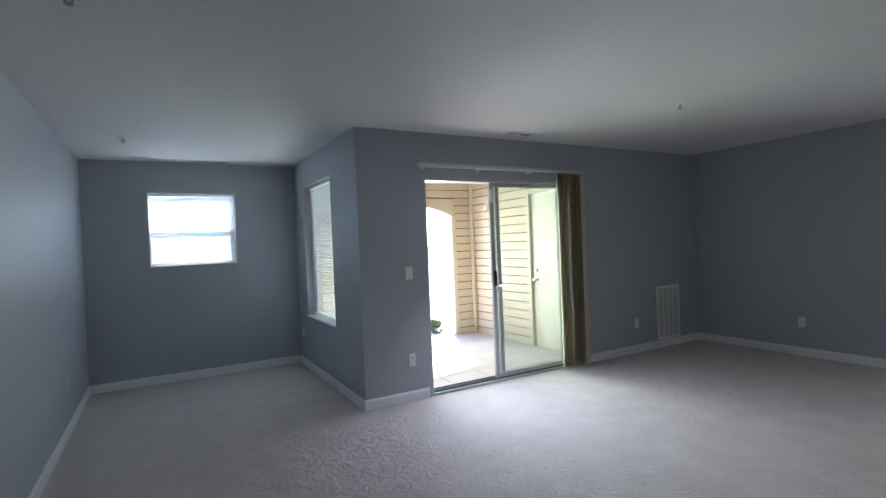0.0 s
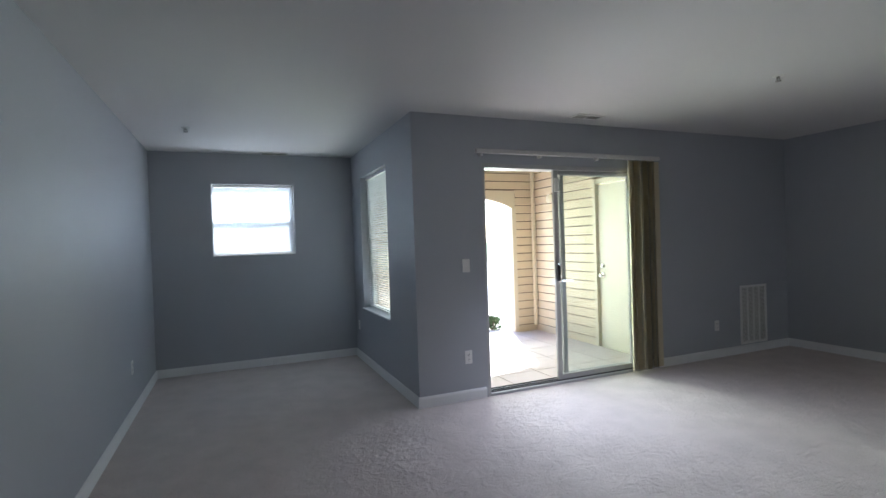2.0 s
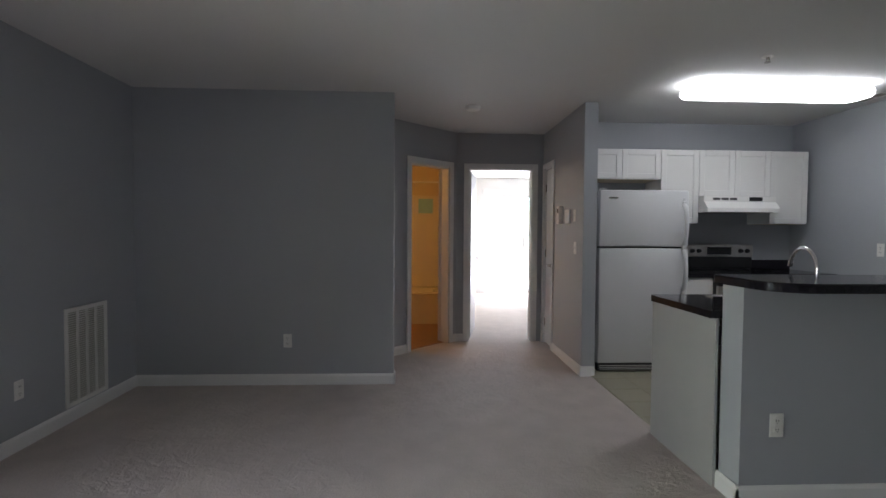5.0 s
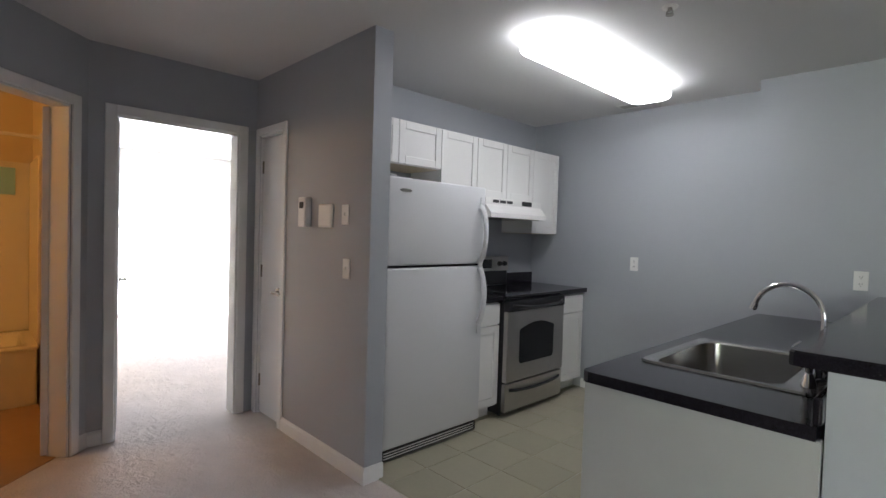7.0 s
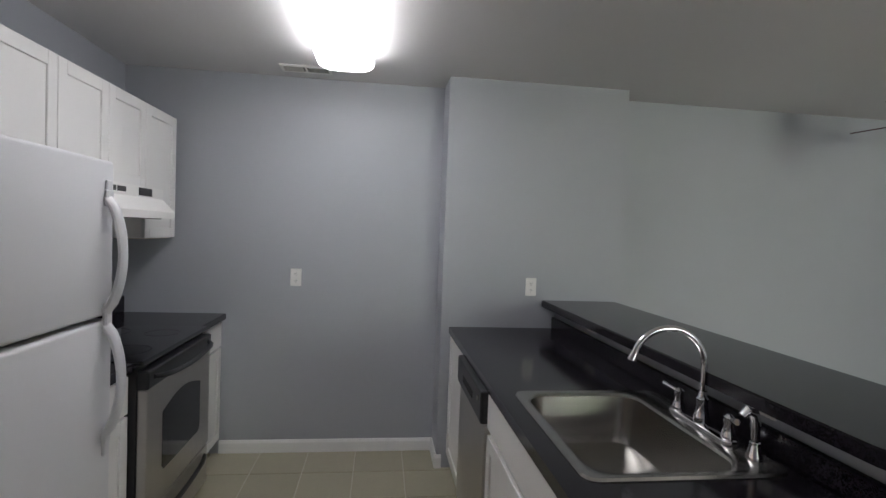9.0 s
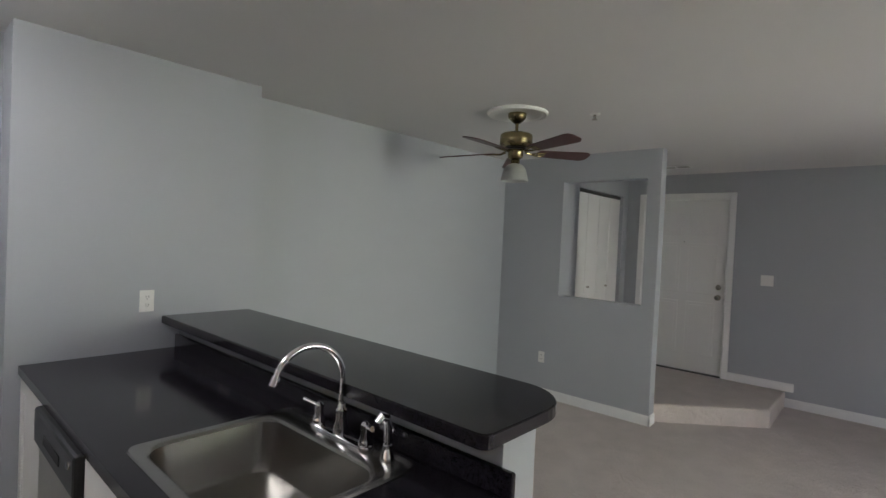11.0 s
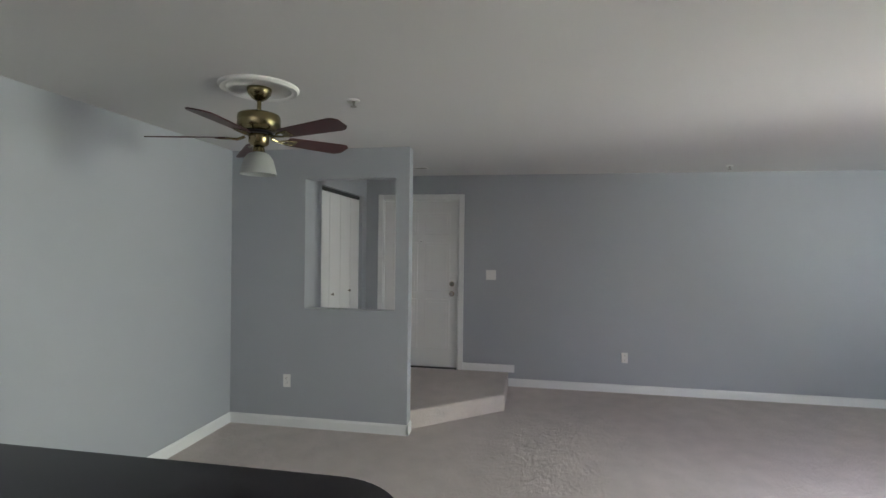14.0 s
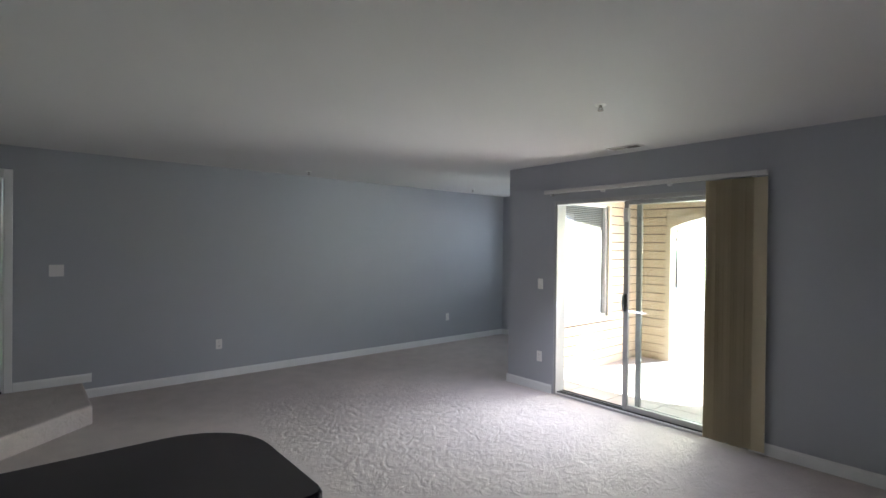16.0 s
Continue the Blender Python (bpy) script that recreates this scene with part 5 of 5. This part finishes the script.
knob(d, pose(5.075, 1.115, 1.0, 0, 0, -90), "deadbolt", 0.02, 0.028, 0.03)
knob(d, pose(5.075, 1.115, 0.88, 0, 0, -90))

# deck above: joists and boards
t = thing("balcony_deck", (3.7, 1.4, 2.5), "brown timber balcony deck on open joists", "deck")
for k in range(7):
    x = 2.44 + 0.42 * k
    bm = bmesh.new(); box(bm, x - 0.02, 0.17, 2.425, x + 0.02, PT - 0.03, 2.66, 0.003); part("joist", bm, M_JOIST, t)
for k in range(17):
    y = 0.17 + 0.145 * k
    bm = bmesh.new(); box(bm, 2.36, y, 2.662, 5.06, y + 0.138, 2.70, 0.003); part("deck_board", bm, M_JOIST, t)


slab("pavement_walk", M_WALK, (-30, 3.21, -0.2, 40, 27.0, -0.10), label="pale concrete court outside the patio")
# added bright ground, not a known court: whitens the bedroom window view
slab("pavement_bright_fill", M_WALK, (13.5, -120, -0.2, 180, 3.2, -0.10), label="pale ground added to whiten the view outside the bedroom")


def lap(a0, a1):
    """Mesh of one lap board of that length along x, leaning out at its foot."""
    bm = bmesh.new()
    prof = [(0, 0), (-0.024, 0), (-0.027, 0.006), (-0.016, 0.107), (0, 0.107)]
    ends = [[bm.verts.new((a, y, z)) for y, z in prof] for a in (a0, a1)]
    for i in range(len(prof)):
        j = (i + 1) % len(prof)
        bm.faces.new((ends[0][i], ends[0][j], ends[1][j], ends[1][i]))
    bm.faces.new(ends[0]); bm.faces.new(ends[1])
    bmesh.ops.recalc_face_normals(bm, faces=bm.faces)
    me = bpy.data.meshes.new("siding_board")
    bm.to_mesh(me); bm.free()
    me.materials.append(M_SIDING)
    return me


def boards(parent, spans, m):
    """Rows of lap siding, 12 cm apart, over a backing darkened as lap shadow; spans: (a0, a1, z0, z1)."""
    for a0, a1, z0, z1 in spans:
        me = lap(a0, a1)
        bm = bmesh.new()
        box(bm, a0, -0.003, max(z0, -0.04), a1, 0.0, z1 - 0.01, m=m)
        shade_back = part("siding_shade_backing", bm, M_LAPSHADE)
        shade_back.parent = parent
        for k in range(22):
            z = -0.04 + 0.12 * k
            if z >= z0 - 0.05 and z + 0.10 <= z1 + 0.03:
                ob = new("siding_board", me)
                ob.parent = parent
                ob.matrix_basis = m @ Matrix.Translation((0, 0, z))


boards(arch_wall, [(2.35, AX0 - 0.07, -0.1, 2.45), (AX1 + 0.07, 5.05, -0.1, 2.45), (AX0 - 0.07, AX1 + 0.07, 2.10, 2.45)], Matrix.Translation((0, PT, 0)))
EW = Matrix.Translation((5.07, 0, 0)) @ Matrix.Rotation(-math.pi / 2, 4, "Z")
boards(east_wall, [(-(PT - 0.03), -1.255, -0.1, 2.45), (-0.25, -0.17, -0.1, 2.45), (-1.255, -0.25, 2.09, 2.45)], EW)
AW = Matrix.Translation((2.345, 0, 0)) @ Matrix.Rotation(math.pi / 2, 4, "Z")
boards(alcove_out, [(0.17, 0.70, -0.1, 2.45), (1.86, PT - 0.03, -0.1, 2.45), (0.70, 1.86, -0.1, 0.57), (0.70, 1.86, 2.19, 2.45)], AW)
for b in ((2.346, 0.70, 0.57, 2.372, 0.76, 2.19), (2.346, 1.80, 0.57, 2.372, 1.86, 2.19), (2.346, 0.76, 2.13, 2.372, 1.80, 2.19), (2.346, 0.76, 0.57, 2.372, 1.80, 0.63)):
    bm = bmesh.new(); box(bm, *b, 0.003); part("window_casing", bm, M_EXTTRIM, alcove_out)

# patio paving
pav = slab("pavement_patio", M_GROUT, (2.345, 0.16, -0.12, 5.07, 3.2, -0.042), label="pale concrete patio paving")
bm = bmesh.new(); box(bm, 0, 0, 0, 0.445, 0.445, 0.018, 0.004)
pm = bpy.data.meshes.new("paver"); bm.to_mesh(pm); bm.free(); pm.materials.append(M_CONCRETE)
for i in range(6):
    for j in range(6):
        ob = new("paver", pm); ob.parent = pav
        ob.location = (2.352 + 0.452 * i, 0.165 + 0.452 * j, -0.042)


def foliage(name, centre, size, count, leaf, material, seed, parent):
    """A crown of many small leaf clumps with an uneven outline."""
    rr = random.Random(seed)
    verts, faces = [], []
    lobes = [(Vector((rr.uniform(-0.6, 0.6), rr.uniform(-0.6, 0.6), rr.uniform(-0.5, 0.6))), rr.uniform(0.35, 0.6)) for _ in range(9)]
    for _ in range(count):
        c, r = rr.choice(lobes)
        v = Vector((rr.gauss(0, 1), rr.gauss(0, 1), rr.gauss(0, 1))).normalized() * r * rr.uniform(0.5, 1.05)
        p = Vector(centre) + Vector(((c + v).x * size[0], (c + v).y * size[1], (c + v).z * size[2]))
        e = Euler((rr.uniform(0, 6.3), rr.uniform(0, 6.3), rr.uniform(0, 6.3))).to_matrix()
        s = leaf * rr.uniform(0.6, 1.4)
        n = len(verts)
        for q in ((-s, 0, 0), (0, -s * 0.45, s * 0.1), (s, 0, 0), (0, s * 0.45, s * 0.1)):
            verts.append(p - root_of(parent).location + e @ Vector(q))
        faces.append((n, n + 1, n + 2, n + 3))
    me = bpy.data.meshes.new(name)
    me.from_pydata([tuple(v) for v in verts], [], faces)
    me.materials.append(material)
    ob = new(name, me); ob.parent = parent
    return ob


t = thing("shrub", (4.50, 3.03, -0.042), "low round green shrub beside the patio", "shrub")
bm = bmesh.new()
for k in range(7):
    a = 0.9 * k
    tube(bm, [(4.50, 3.03, -0.045), (4.50 + 0.06 * math.cos(a), 3.03 + 0.06 * math.sin(a), 0.03), (4.50 + 0.13 * math.cos(a), 3.03 + 0.11 * math.sin(a), 0.11)], [0.012, 0.009, 0.004], 6)
part("stems", bm, M_BARK, t)
foliage("crown", (4.50, 3.03, 0.08), (0.17, 0.14, 0.12), 700, 0.022, M_LEAF, 3, t)


def tree(at, h, spread, material, seed, label):
    rr = random.Random(seed)
    t = thing("tree", at, label, "tree", "trees on the lawn")
    x, y, z = at
    bm = bmesh.new()
    tube(bm, [(x, y, z - 0.1), (x + 0.05, y, z + h * 0.2), (x - 0.05, y + 0.1, z + h * 0.5), (x, y, z + h * 0.85)], [0.22, 0.17, 0.12, 0.03], 10)
    for k in range(8):
        a, b = rr.uniform(0, 6.3), rr.uniform(0.25, 0.6)
        p = Vector((x, y, z + h * b)); q = p + Vector((math.cos(a) * spread * 0.7, math.sin(a) * spread * 0.7, h * 0.28))
        tube(bm, [p, (p + q) / 2 + Vector((0, 0, -0.1)), q], [0.08, 0.05, 0.015], 7)
    part("trunk", bm, M_BARK, t, smooth=True)
    foliage("crown", (x, y, z + h * 0.68), (spread, spread, h * 0.36), 3500, 0.17, material, seed, t)


tree((4.3, 15.5, -0.12), 5.0, 2.2, M_LEAF_RED, 11, "small purple-leaved tree on the lawn")
tree((-3.5, 17.0, -0.12), 6.5, 2.8, M_LEAF_RED, 12, "broad purple-leaved tree on the lawn")
tree((10.5, 24.0, -0.12), 8.0, 3.4, M_LEAF, 13, "tall green tree on the lawn")
tree((-9.0, 26.0, -0.12), 9.0, 3.6, M_LEAF, 14, "tall green tree on the lawn")
# a far house
t = thing("house", (3, 36, -0.12), "far pale house with a dark gabled roof", "house")
bm = bmesh.new(); box(bm, -8, 34, -0.12, 14, 42, 5.6); part("wall", bm, M_FARWALL, t)
bm = bmesh.new()
pr = [(33.4, 5.5), (38, 8.6), (42.6, 5.5), (42.6, 5.3), (33.4, 5.3)]
f = bm.faces.new([bm.verts.new((-8.6, y, z)) for y, z in pr])
r = bmesh.ops.extrude_face_region(bm, geom=[f])
bmesh.ops.translate(bm, vec=(23.2, 0, 0), verts=[g for g in r["geom"] if isinstance(g, bmesh.types.BMVert)])
bmesh.ops.recalc_face_normals(bm, faces=bm.faces)
part("roof", bm, M_ROOF, t)
for k in range(6):
    for z in (0.9, 3.6):
        bm = bmesh.new(); box(bm, -6.6 + 3.4 * k, 33.96, z, -5.3 + 3.4 * k, 34.0, z + 1.4); wdw = part("window", bm, M_TRIM, t)
        bm = bmesh.new(); box(bm, -6.52 + 3.4 * k, 33.94, z + 0.08, -5.38 + 3.4 * k, 33.965, z + 1.32); part("pane", bm, M_FARGLASS, wdw)

# ---- kitchen floor tiles ----
kf = slab("floor_kitchen", M_GROUT, (5.09, -6.28, -0.09, 7.80, -3.87, 0.004), label="beige square ceramic kitchen floor tiles")
P, G = 0.305, 0.005
tiles = {}
for i in range(-1, 10):
    for j in range(-1, 9):
        x0, x1 = max(6.024 - 3 * P + P * (i) + G / 2, 5.095), min(6.024 - 3 * P + P * (i + 1) - G / 2, 7.797)
        y0, y1 = max(-6.285 + P * j - G / 2 + 0.0, -6.277), min(-6.285 + P * (j + 1) - G * 1.5, -3.872)
        if x1 - x0 < 0.02 or y1 - y0 < 0.02:
            continue
        key = (round(x1 - x0, 3), round(y1 - y0, 3))
        if key not in tiles:
            bm = bmesh.new(); box(bm, 0, 0, -0.002, x1 - x0, y1 - y0, 0.0055, 0.002)
            me = bpy.data.meshes.new("tile"); bm.to_mesh(me); bm.free(); me.materials.append(M_TILE)
            tiles[key] = me
        ob = new("tile", tiles[key]); ob.parent = kf; ob.location = (x0, y0, 0.002)
